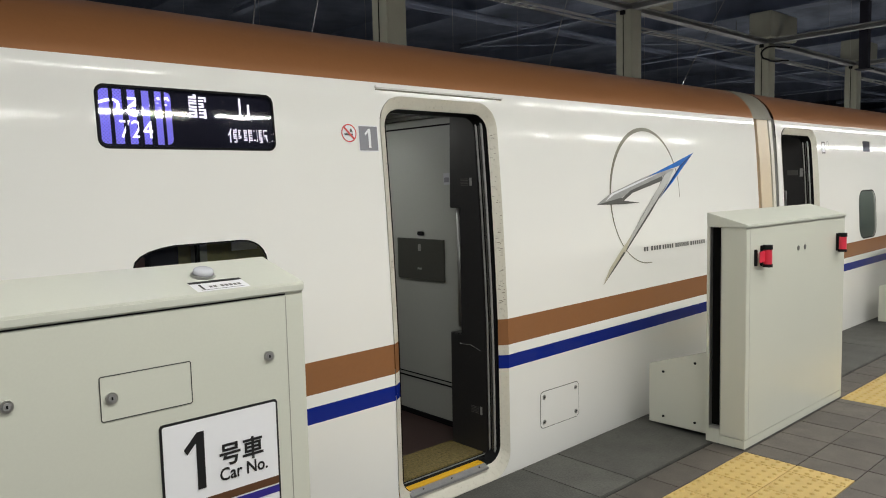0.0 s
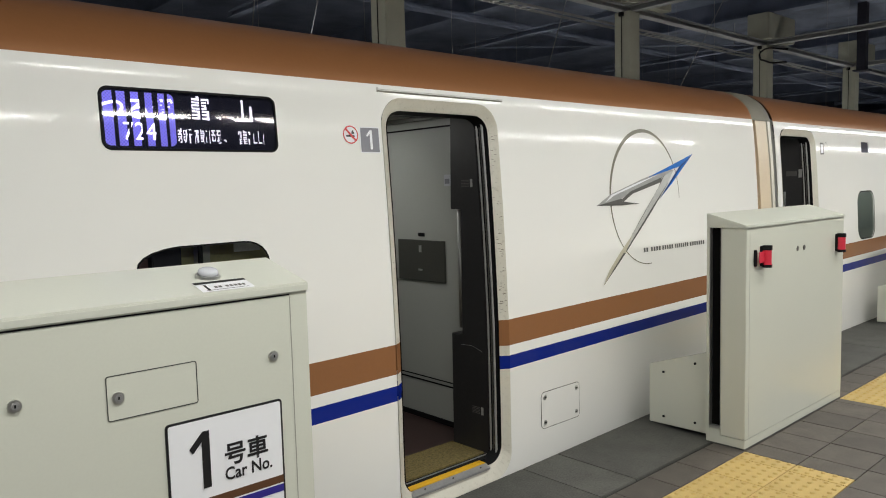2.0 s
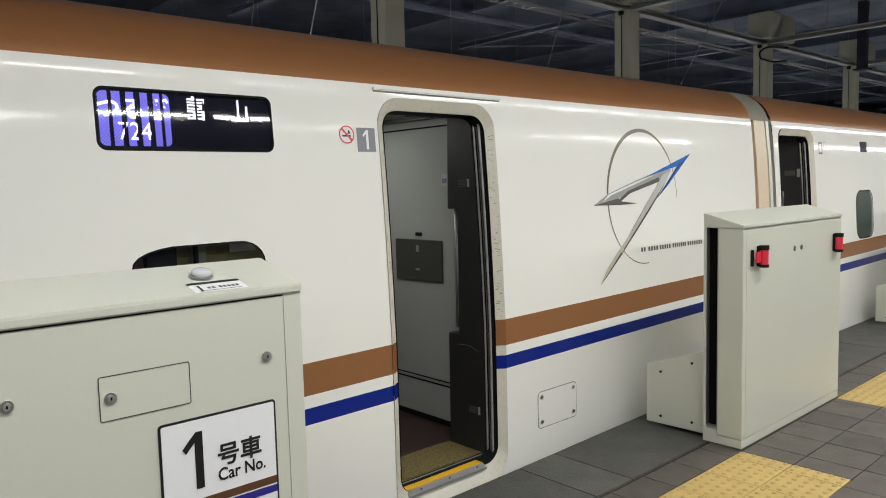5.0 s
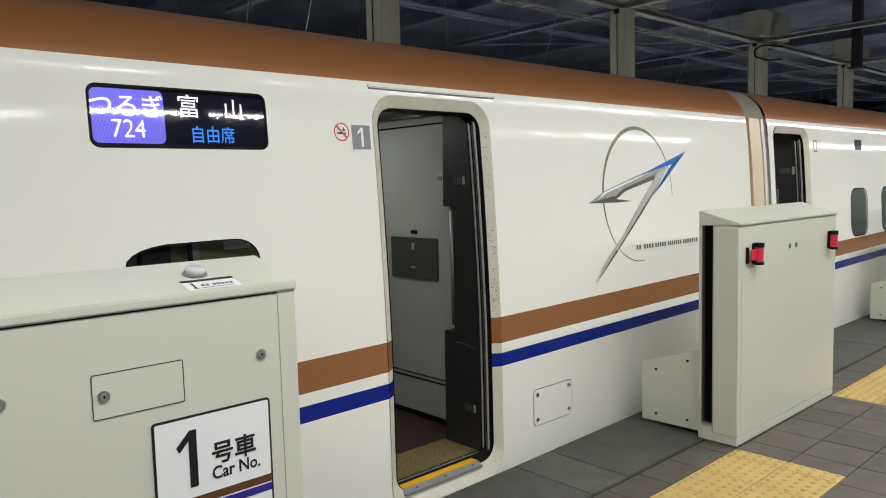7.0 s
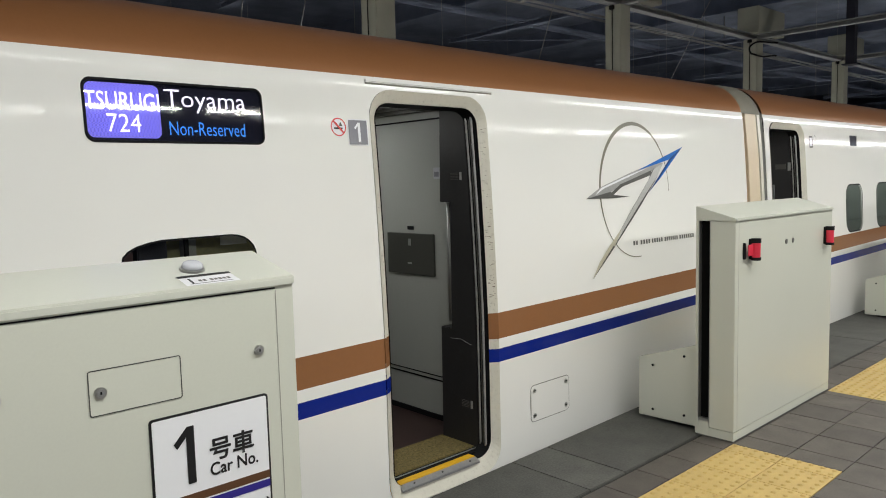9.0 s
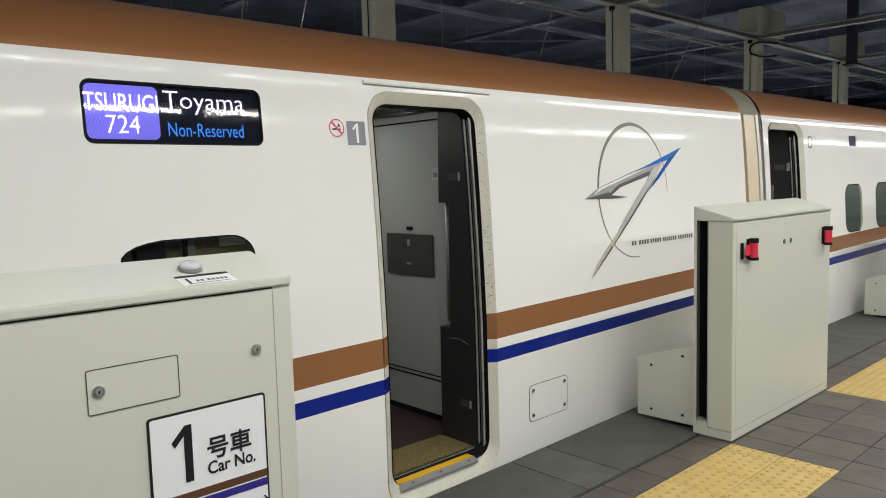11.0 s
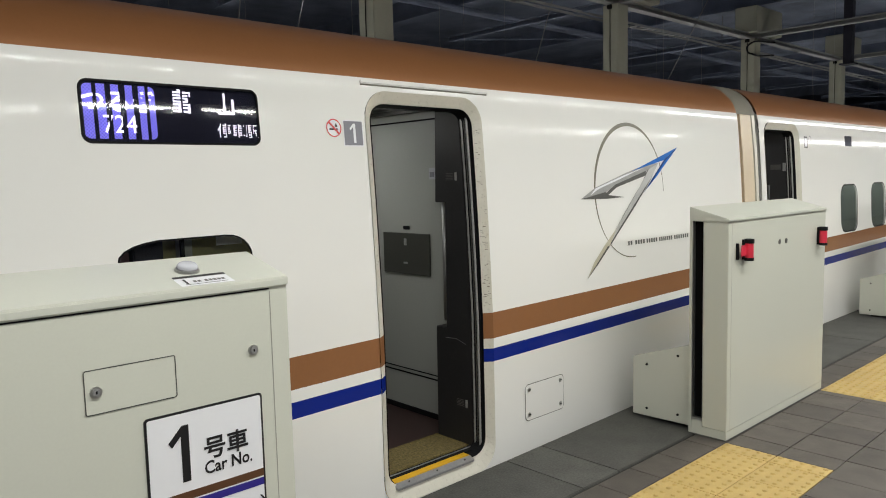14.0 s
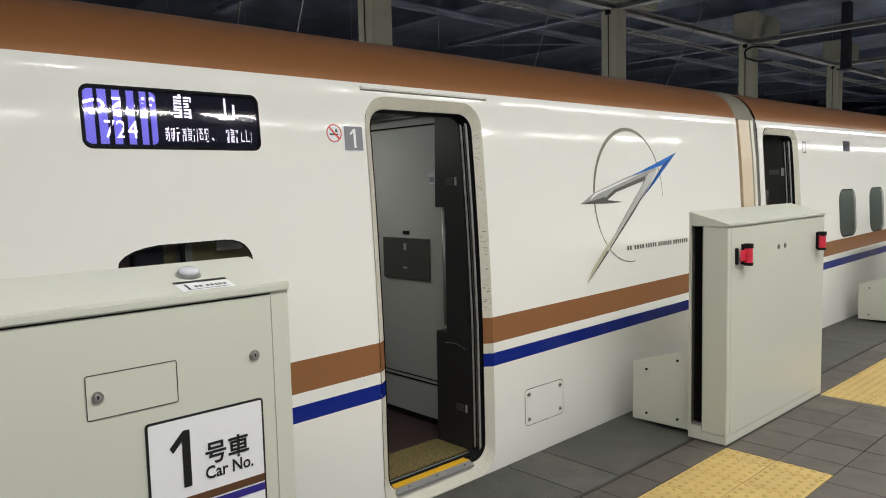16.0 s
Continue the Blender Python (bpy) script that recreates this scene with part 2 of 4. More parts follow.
# ---- train cross section: depth of the side at a height ----
SECTION = ((-1.0, 1.05), (-0.75, 0.94), (-0.45, 0.885), (-0.1, 0.872), (0.4, 0.87), (0.8, 0.872), (1.1, 0.883), (1.5, 0.903), (1.88, 0.930), (2.0, 0.9405), (2.07, 0.9495), (2.105, 0.957), (2.16, 0.976), (2.22, 1.01), (2.28, 1.065), (2.33, 1.135), (2.37, 1.235), (2.392, 1.36), (2.405, 1.55), (2.42, 1.95), (2.425, 2.56))
SZ = np.array([s[0] for s in SECTION])
SY = np.array([s[1] for s in SECTION])
MID = 2.56


def side_y(z):
    """The depth of the train's side at the height z, as a smooth curve."""
    i = int(np.clip(np.searchsorted(SZ, z) - 1, 0, len(SZ) - 2))
    def slope(k):
        if k <= 0 or k >= len(SZ) - 1:
            j = max(0, min(k, len(SZ) - 2))
            return (SY[j + 1] - SY[j]) / (SZ[j + 1] - SZ[j])
        return 0.5 * ((SY[k + 1] - SY[k]) / (SZ[k + 1] - SZ[k]) + (SY[k] - SY[k - 1]) / (SZ[k] - SZ[k - 1]))
    h = SZ[i + 1] - SZ[i]
    t = min(1.0, max(0.0, (z - SZ[i]) / h))
    return float((2 * t**3 - 3 * t**2 + 1) * SY[i] + (t**3 - 2 * t**2 + t) * h * slope(i) + (-2 * t**3 + 3 * t**2) * SY[i + 1] + (t**3 - t**2) * h * slope(i + 1))


def side_n(z):
    e = 0.01
    s = (side_y(z + e) - side_y(z - e)) / (2 * e)
    return Vector((0, -1, s)).normalized()


def on_side(bm, lift=0.0):
    """Lays a flat mesh in x, z on the train's side; its own y counts inwards from it."""
    for v in bm.verts:
        n = side_n(v.co.z)
        v.co = Vector((v.co.x, side_y(v.co.z), v.co.z)) + n * (lift - v.co.y)
    return bm


def cut_levels(bm, levels):
    for z in levels:
        bmesh.ops.bisect_plane(bm, geom=list(bm.verts) + list(bm.edges) + list(bm.faces), plane_co=(0, 0, z), plane_no=(0, 0, 1), dist=1e-5)


def cut_bands(bm):
    for z in (*BROWN_BAND, *BLUE_BAND):
        bmesh.ops.bisect_plane(bm, geom=list(bm.verts) + list(bm.edges) + list(bm.faces), plane_co=(RISE_X, 0, z), plane_no=(-RISE, 0, 1), dist=1e-5)


def flat(loops):
    """A flat face in x, z with holes: the first loop is its rim."""
    bm = bmesh.new()
    for pts in loops:
        vs = [bm.verts.new((p[0], 0, p[1])) for p in pts]
        for i in range(len(vs)):
            bm.edges.new((vs[i], vs[(i + 1) % len(vs)]))
    bmesh.ops.triangle_fill(bm, use_beauty=True, use_dissolve=False, edges=list(bm.edges), normal=(0, -1, 0))
    return bm


BROWN_BAND = (0.669, 0.818)
BLUE_BAND = (0.534, 0.611)
RISE, RISE_X = 0.0122, -2.4
LEVELS = sorted([-0.75, -0.45, -0.1, 0.4, 1.1, 1.3, 1.5, 1.7, 1.88, 1.95, 2.0, 2.04, 2.07])
DOOR_LEVELS = [0.4, 0.8, 1.1, 1.3, 1.5, 1.65, 1.8, 1.9, 1.95]
LIVERY = [WHITE, BROWN, BLUE]


def paint(me):
    """The two stripes, by height."""
    for p in me.polygons:
        z = p.center.z - RISE * (p.center.x - RISE_X)
        p.material_index = 1 if BROWN_BAND[0] < z < BROWN_BAND[1] else 2 if BLUE_BAND[0] < z < BLUE_BAND[1] else 0


def smooth_side(me):
    me.polygons.foreach_set("use_smooth", [True] * len(me.polygons))
    me.normals_split_custom_set_from_vertices([side_n(v.co.z) for v in me.vertices])


def side_panel(x0, x1, holes, parent):
    bm = flat([[(x0, -0.95), (x1, -0.95), (x1, 2.105), (x0, 2.105)], *holes])
    cut_levels(bm, LEVELS)
    cut_bands(bm)
    on_side(bm)
    bmesh.ops.recalc_face_normals(bm, faces=bm.faces)
    if sum(f.normal.y for f in bm.faces) > 0:
        bmesh.ops.reverse_faces(bm, faces=bm.faces)
    ob = part("side_panel", bm, LIVERY, parent)
    paint(ob.data)
    smooth_side(ob.data)
    return ob


def roof_shell(x0, x1, parent):
    """Copper shoulder, roof and the far side, one shell drawn along the car."""
    zs = np.concatenate([np.linspace(2.105, 2.39, 22), np.linspace(2.395, 2.425, 8)])
    half = [(side_y(z), z) for z in zs]
    far = [(2 * MID - y, z) for y, z in half[::-1]] + [(2 * MID - side_y(z), z) for z in (1.9, 1.2, 0.5, -0.2, -0.95)]
    bm = bmesh.new()
    rows = [[bm.verts.new((x, y, z)) for y, z in half + far] for x in (x0, x1)]
    for i in range(len(rows[0]) - 1):
        bm.faces.new((rows[0][i], rows[1][i], rows[1][i + 1], rows[0][i + 1]))
    ob = part("roof", bm, COPPER, parent, "copper-coloured painted roof", smooth=True)
    return ob


def ring(outer, inner, y_out, y_in, material, name, parent, lift=0.0, label=""):
    """A surround between two loops on the side: outer at depth y_out, inner at y_in, then a reveal inwards."""
    bm = bmesh.new()
    loops = []
    for pts, d in ((outer, y_out), (inner, y_in), (inner, y_in + 0.05)):
        loops.append([bm.verts.new((p[0], d, p[1])) for p in pts])
    n = len(outer)
    for a, b in ((0, 1), (1, 2)):
        for i in range(n):
            bm.faces.new((loops[a][i], loops[a][(i + 1) % n], loops[b][(i + 1) % n], loops[b][i]))
    cut_levels(bm, DOOR_LEVELS)
    cut_bands(bm)
    on_side(bm, lift)
    bmesh.ops.recalc_face_normals(bm, faces=bm.faces)
    return part(name, bm, material, parent, label)


# ---- the hall: platform, track bed, far platform, roof ----
def hall():
    p = part("platform_base", boxes((-30, 60, -9.0, 0.72, -1.25, -0.012)), GROUT)
    tagged(p, "dark mortar bed under the platform paving", "platform", kind="structure")
    edge = thing("platform_edge", "weathered grey concrete strip along the platform edge", "platform edge", kind="structure")
    joints = [-1.11 - 1.5 * i for i in range(8, 0, -1)] + [-1.11, -0.79] + [0.39 + 1.5 * i for i in range(20)]
    for x0, x1 in zip(joints, joints[1:]):
        bm = boxes((x0 + 0.002, x1 - 0.002, 0.220, 0.79, -0.2, 0.0), bevel=0.004)
        for v in bm.verts:
            if v.co.y > 0.5:
                v.co.y += min(0.072, max(-0.06, -0.005 + 0.024 * v.co.x))
        part("edge_slab", bm, CONCRETE, edge)
    bed = part("track_bed", boxes((-30, 60, 0.8, 12, -1.4, -1.25)), DECK)
    tagged(bed, "dark concrete track bed beside the platform", "track bed", kind="structure")
    far = part("far_platform", boxes((-30, 90, 10.0, 34, -1.25, 0.0)), DECK)
    tagged(far, "dim platform across the tracks", "platform", kind="structure")
    roof = part("ceiling", boxes((-30, 90, -14, 34, 9.2, 9.4)), CEIL)
    tagged(roof, "dark unlit ceiling of the station hall", "ceiling", kind="structure")
    for n, a in (("wall_north", (-30, 90, 34, 34.3, -1.4, 9.4)), ("wall_south", (-30, 90, -14.3, -14, -1.4, 9.4)), ("wall_west", (-30.3, -30, -14, 34, -1.4, 9.4)), ("wall_east", (90, 90.3, -14, 34, -1.4, 9.4))):
        tagged(part(n, boxes(a), CEIL), "plain dark wall closing the station hall", "wall", kind="structure")


HANGERS = ((2.02, 0.14), (3.17, 0.26), (9.75, 0.43), (15.8, 0.9))
COL_X, COL_Y, COL_STEP, COL_W = 6.9, 12.0, 9.9, 0.58


def hall_frame():
    col = thing("concrete_column", "pale grey square concrete column across the tracks", "column", "hall columns", at=(COL_X, COL_Y, 0))
    part("shaft", boxes((COL_X - COL_W / 2, COL_X + COL_W / 2, COL_Y - COL_W / 2, COL_Y + COL_W / 2, 0, 7.1), bevel=0.02), COLUMN, col)
    part("band", boxes((COL_X - COL_W / 2 - 0.01, COL_X + COL_W / 2 + 0.01, COL_Y - COL_W / 2 - 0.01, COL_Y + COL_W / 2 + 0.01, 4.85, 4.88)), GATE_SEAM, col)
    part("conduit", cyl((COL_X - COL_W / 2 - 0.02, COL_Y, 4.9), (COL_X - COL_W / 2 - 0.02, COL_Y, 7.0), 0.013, 8), BLACK, col)
    part("junction_box", boxes((COL_X - COL_W / 2 - 0.09, COL_X - COL_W / 2 + 0.002, COL_Y - 0.08, COL_Y + 0.08, 6.95, 7.08), bevel=0.01), BLACK, col)
    part("head", boxes((COL_X - 0.62, COL_X + 1.9, COL_Y - 0.5, COL_Y + 0.4, 7.302, 8.345), bevel=0.03), COLUMN, col)
    for i in range(1, 6):
        copy_thing(col, pose(COL_X + COL_STEP * i, COL_Y, 0))
    def beam(name, a, material=BEAM):
        x0, x1, y0, y1, z0, z1 = a
        t = 0.03
        if x1 - x0 > y1 - y0:
            bm = boxes((x0, x1, y0, y1, z0, z0 + t), (x0, x1, y0, y1, z1 - t, z1), (x0, x1, (y0 + y1) / 2 - t / 2, (y0 + y1) / 2 + t / 2, z0 + t, z1 - t))
        else:
            bm = boxes((x0, x1, y0, y1, z0, z0 + t), (x0, x1, y0, y1, z1 - t, z1), ((x0 + x1) / 2 - t / 2, (x0 + x1) / 2 + t / 2, y0, y1, z0 + t, z1 - t))
        ob = part(name, bm, material)
        return tagged(ob, "grey steel I-beam under the dark hall ceiling", "beam", "hall beams")
    beam("steel_beam", (-20, 80, COL_Y - 0.15, COL_Y + 0.15, 7.1, 7.3))
    for i in range(-1, 7):
        x = COL_X + COL_STEP * i
        beam("steel_beam", (x - 0.14, x + 0.14, 3, COL_Y - 0.16, 7.1, 7.3))
        # Same steel behind the columns, its dimness put into the colour.
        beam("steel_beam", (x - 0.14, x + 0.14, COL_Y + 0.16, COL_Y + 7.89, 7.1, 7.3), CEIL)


def roof_clutter():
    for i in range(8):
        x = -3 + COL_STEP * i
        girder = thing("ceiling_girder", "dark deep girder under the hall ceiling", "girder", "ceiling girders", at=(x, 18, 8.35))
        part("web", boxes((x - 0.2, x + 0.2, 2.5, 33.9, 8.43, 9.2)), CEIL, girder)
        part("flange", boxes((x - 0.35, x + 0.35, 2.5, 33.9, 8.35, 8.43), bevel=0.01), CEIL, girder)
    # Pipes, purlin and braces are dimmed by the dark ceiling colour.
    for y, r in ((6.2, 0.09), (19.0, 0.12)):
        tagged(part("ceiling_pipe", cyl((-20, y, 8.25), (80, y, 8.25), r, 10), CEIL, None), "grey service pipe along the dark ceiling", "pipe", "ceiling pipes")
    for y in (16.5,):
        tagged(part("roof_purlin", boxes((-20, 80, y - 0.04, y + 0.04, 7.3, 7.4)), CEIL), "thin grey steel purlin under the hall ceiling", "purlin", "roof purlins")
    for i in range(-1, 6):
        x = COL_X + COL_STEP * i
        rod = cyl((x, 19.8, 7.2), (x + COL_STEP, 12.2, 7.2), 0.03, 8)
        if i % 2:
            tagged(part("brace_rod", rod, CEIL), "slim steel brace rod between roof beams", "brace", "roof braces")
    for y, z in ((13.4, 7.05),):
        tray = thing("cable_tray", "grey ribbed cable tray hung along the hall", "cable tray", "cable trays", at=(20, y, z))
        part("rail", boxes((-10, 70, y - 0.2, y - 0.17, z, z + 0.08)), BEAM, tray)
        part("rail", boxes((-10, 70, y + 0.17, y + 0.2, z, z + 0.08)), BEAM, tray)
        bm = bmesh.new()
        for k in range(200):
            if k % 25 > 9:
                continue
            x = -10 + 0.4 * k
            box(bm, x, x + 0.18, y - 0.17, y + 0.17, z + 0.01, z + 0.03)
        for k in range(3):
            part("tray_hanger", cyl((-3 + 30.0 * k, y, z + 0.02), (-3 + 30.0 * k, y, 9.2), 0.02, 6), BEAM, tray)
        rungs = part("rung", bm, BEAM, tray)
        rungs["kind"] = "stuff"
    for x, lean in HANGERS:
        tagged(part("hanger_rod", cyl((x - lean * 1.2, 9.5, 3.2), (x + lean * 4.8, 9.5, 9.2), 0.012, 8), BEAM), "slanting steel hanger rod above the tracks", "hanger", "hanger rods")
    post = thing("ceiling_post", "dark steel post hanging from the hall girders", "post", at=(31.8, 9.9, 6.3))
    part("shaft", boxes((31.62, 31.98, 9.72, 10.08, 6.3, 9.2), bevel=0.01), SEAT, post)
    part("foot_plate", boxes((31.5, 32.1, 9.6, 10.2, 6.24, 6.3), bevel=0.01), SEAT, post)
    cu = bpy.data.curves.new("cable_loop", "CURVE")
    cu.dimensions, cu.bevel_depth = "3D", 0.035
    sp = cu.splines.new("BEZIER")
    sp.bezier_points.add(4)
    bx, by = COL_X + 2 * COL_STEP, COL_Y - 0.4
    for bp, co in zip(sp.bezier_points, ((bx + 1.4, by, 7.07), (bx - 0.97, by, 6.755), (bx - 1.21, by, 6.53), (bx - 0.7, by, 6.38), (bx + 1.3, by, 6.52))):
        bp.co = co
        bp.handle_left_type = bp.handle_right_type = "AUTO"
    cu.materials.append(BLACK)
    tagged(new("cable_loop", cu), "black cable loop hanging beside a column", "cable")


def far_fill_lights():
    # Unseen tubes hidden behind the train, added to brighten columns and ceiling.
    for y in (8.2, 15.5):
        for i in range(-2, 6):
            x = 4.4 + 9.9 * i
            f = thing("tube_light", "unseen lit tube added to brighten the far hall", "ceiling lamp", "far platform lights", at=(x, y, 3.3))
            part("tube", cyl((x - 1.2, y, 3.3), (x + 1.2, y, 3.3), 0.02, 8), TUBE_FAR, f)
            for dx in (-1.0, 1.0):
                part("hanger", cyl((x + dx, y, 3.3), (x + dx, y, 9.2), 0.003, 5), STEEL, f)


def tube_lights():
    for y, z, watts, long, pitch, start, wide in TUBE_ROWS:
        for i in range(int((TUBE_X1 - start) / pitch) + 1):
            x = start + pitch * i
            if y < -5 and 12.2 < x < 16.5:
                continue  # the row is broken here
            f = thing("tube_light", "lit white fluorescent tube fitting hung over the platform", "ceiling lamp", "platform tube lights", at=(x, y, z))
            part("housing", boxes((x - long / 2 - 0.06, x + long / 2 + 0.06, y - 0.07, y + 0.07, z + 0.02, z + 0.09), bevel=0.01), SIGN_WHITE, f)
            part("tube", cyl((x - long / 2, y, z - 0.005), (x + long / 2, y, z - 0.005), 0.016, 10), TUBE, f)
            for dx in (-0.4 * long, 0.4 * long):
                part("hanger", cyl((x + dx, y, z + 0.08), (x + dx, y, 9.2), 0.008, 6), STEEL, f)
            li = bpy.data.lights.new("tube_glow", "AREA")
            li.shape, li.size, li.size_y, li.energy, li.color = "RECTANGLE", long, wide, watts, (1.0, 1.0, 0.95)
            lo = new("tube_glow", li)
            lo.matrix_world = pose(x, y, z - 0.035)


# ---- the train ----
DOOR1 = (-1.893, -1.075, -0.07, 2.045)
DISPLAY = (-3.197, -2.470, 1.766, 2.003)
CAB_WIN = (-3.115, -2.55, 1.13, 1.392)


def shrink(r, l, rr, b, t):
    return (r[0] + l, r[1] - rr, r[2] + b, r[3] - t)


def vestibule(car, x, floor_z=0.03):
    """The entrance space behind a door whose opening starts at x."""
    part("vestibule_floor", boxes((x - 0.9, x + 1.0, 1.31, 4.1, floor_z - 0.06, floor_z - 0.012)), DARK_FLOOR, car)
    part("entry_mat", boxes((x - 0.4, x + 0.74, 1.036, 1.31, floor_z - 0.06, floor_z + 0.004)), MAT_FLOOR, car)
    part("sill_groove", boxes((x - 0.1, x + 0.74, 0.969, 1.03, floor_z - 0.06, floor_z - 0.004)), BLACK, car)
    part("yellow_sill", boxes((x + 0.03, x + 0.63, 0.915, 0.968, floor_z - 0.06, floor_z + 0.002), bevel=0.003), YELLOW_SILL, car, "worn yellow warning strip of the door sill")
    part("sill_plate", prism([(0.9145, 0.030), (0.878, 0.014), (0.878, 0.002), (0.9145, 0.002)], x + 0.07, x + 0.63, 0.001, axis="x"), ALU, car, "scuffed aluminium sill plate")
    part("mat_edge", boxes((x - 0.1, x + 0.74, 1.006, 1.012, floor_z - 0.05, floor_z)), ALU, car)
    for dx in (0.16, 0.36, 0.57):
        part("sill_screw", cyl((x + dx, 0.898, 0.02), (x + dx, 0.894, 0.026), 0.005, 8), DARK_SILVER, car)
    part("vestibule_wall", boxes((x + 0.95, x + 1.0, 1.3, 4.1, floor_z, 2.1)), WALL_GREY, car, "light grey vestibule wall")
    part("vestibule_wall", boxes((x - 0.95, x - 0.9, 1.0, 4.1, floor_z, 2.1)), WALL_GREY, car)
    part("vestibule_wall", boxes((x - 0.9, x + 0.98, 4.1, 4.14, floor_z, 2.1)), WALL_GREY, car)
    part("base_trim", boxes((x + 0.94, x + 0.95, 1.3, 4.1, floor_z - 0.012, floor_z + 0.022)), BLACK, car)
    part("wall_joint", boxes((x + 0.947, x + 0.95, 1.3, 4.1, 0.278, 0.288), (x + 0.947, x + 0.95, 1.3, 4.1, 0.308, 0.315)), BLACK, car)
    part("vestibule_ceiling", boxes((x - 0.9, x + 1.0, 1.0, 4.1, 2.09, 2.12)), WALL_GREY, car)
    part("ceiling_lamp", boxes((x - 0.1, x + 0.6, 2.0, 2.16, 2.078, 2.09)), TUBE, car, "lit vestibule ceiling lamp")
    li = bpy.data.lights.new("vestibule_glow", "AREA")
    li.shape, li.size, li.size_y, li.energy, li.color = "RECTANGLE", 0.7, 0.16, VESTIBULE_W, (0.97, 1.0, 0.97)
    new("vestibule_glow", li).matrix_world = pose(x + 0.25, 2.08, 2.07)
    part("ceiling_slot", boxes((x - 0.8, x + 0.98, 1.32, 1.36, 2.075, 2.09), (x - 0.8, x + 0.98, 1.06, 1.2, 2.05, 2.09), (x - 0.8, x + 0.98, 1.4, 1.62, 2.07, 2.09), (x - 0.8, x + 0.98, 1.7, 1.78, 2.075, 2.09)), BLACK, car)
    # Dark box added to darken the ceiling near the door.
    part("ceiling_dark_box", boxes((x - 0.85, x + 0.9, 1.21, 1.66, 2.04, 2.0695), bevel=0.004), BLACK_GLOSS, car, "dark flat box added under the vestibule ceiling")
    for yy in (1.27, 1.36, 1.5):
        part("door_track", boxes((x - 0.8, x + 0.72, yy, yy + 0.012, 2.03, 2.0395)), SILVER, car)
    part("ceiling_trim", boxes((x + 0.942, x + 0.95, 1.3, 4.1, 1.978, 1.988)), BLACK, car)
    part("ceiling_trim", boxes((x + 0.90, x + 0.95, 1.3, 4.1, 2.035, 2.06)), PANEL_DARK, car)
    part("pocket_panel", prism([(side_y(z) + 0.118, z) for z in (2.08, 2.0, 1.88, 1.7, 1.5, 1.3, 1.1, 0.8, 0.4, floor_z)] + [(1.295, floor_z), (1.287, 0.715), (1.195, 0.715), (1.185, 1.464), (1.272, 1.464), (1.255, 2.08)], x + 0.735, x + 0.95, 0.004, axis="x"), BLACK_GLOSS, car, "black door pocket panel")
    part("handrail", cyl((x + 0.775, 1.235, 0.75), (x + 0.775, 1.235, 1.46), 0.016, 14), SATIN, car, "polished steel grab rail", smooth=True)
    def upright(name, d, r, dx, material, label=""):
        """A thin strip that follows the curve of the side, d behind it."""
        bm = bmesh.new()
        rows = [[bm.verts.new((x + dx + r * math.cos(math.tau * k / 10), side_y(z) + d + r * math.sin(math.tau * k / 10), z)) for k in range(10)] for z in (floor_z, 0.4, 0.8, 1.1, 1.3, 1.5, 1.7, 1.88, 2.0, 2.06)]
        for a, b in zip(rows, rows[1:]):
            for k in range(10):
                bm.faces.new((a[k], a[(k + 1) % 10], b[(k + 1) % 10], b[k]))
        return part(name, bm, material, car, label, smooth=True)
    zs = [floor_z, 0.4, 0.8, 1.1, 1.3, 1.5, 1.7, 1.88, 2.0, 2.08]
    part("door_leaf", prism([(side_y(z) + 0.045, z) for z in zs] + [(side_y(z) + 0.116, z) for z in zs[::-1]], x + 0.742, x + 0.93, axis="x"), BLACK, car, "retracted door edge with rubber seal")
    upright("door_seal", 0.104, 0.006, 0.737, SILVER, "grey metal edge strip of the door")
    upright("door_seal", 0.062, 0.0075, 0.737, SILVER)
    upright("door_seal", 0.083, 0.004, 0.739, PANEL_DARK)
    part("equipment_panel", boxes((x + 0.936, x + 0.95, 1.558, 2.036, 0.97, 1.247), bevel=0.003), PANEL_DARK, car, "dark equipment panel on the vestibule wall")


def door_surround(car, r):
    outer = round_rect(*r, 0.14)
    inner = round_rect(*shrink(r, 0.055, 0.045, 0.085, 0.055), 0.095)
    ob = ring(outer, inner, -0.004, 0.035, [CREAM, BROWN, BLUE, BLACK], "door_frame", car, label="cream-coloured rounded door surround with worn edges")
    paint(ob.data)
    deep = round_rect(*shrink(r, 0.058, 0.048, 0.088, 0.058), 0.092)
    bm = bmesh.new()
    loops = [[bm.verts.new((p[0], d, p[1])) for p in deep] for d in (0.03, 0.12)]
    for i in range(len(deep)):
        j = (i + 1) % len(deep)
        bm.faces.new((loops[0][i], loops[0][j], loops[1][j], loops[1][i]))
    cut_levels(bm, DOOR_LEVELS)
    on_side(bm)
    part("door_gasket", bm, BLACK, car)


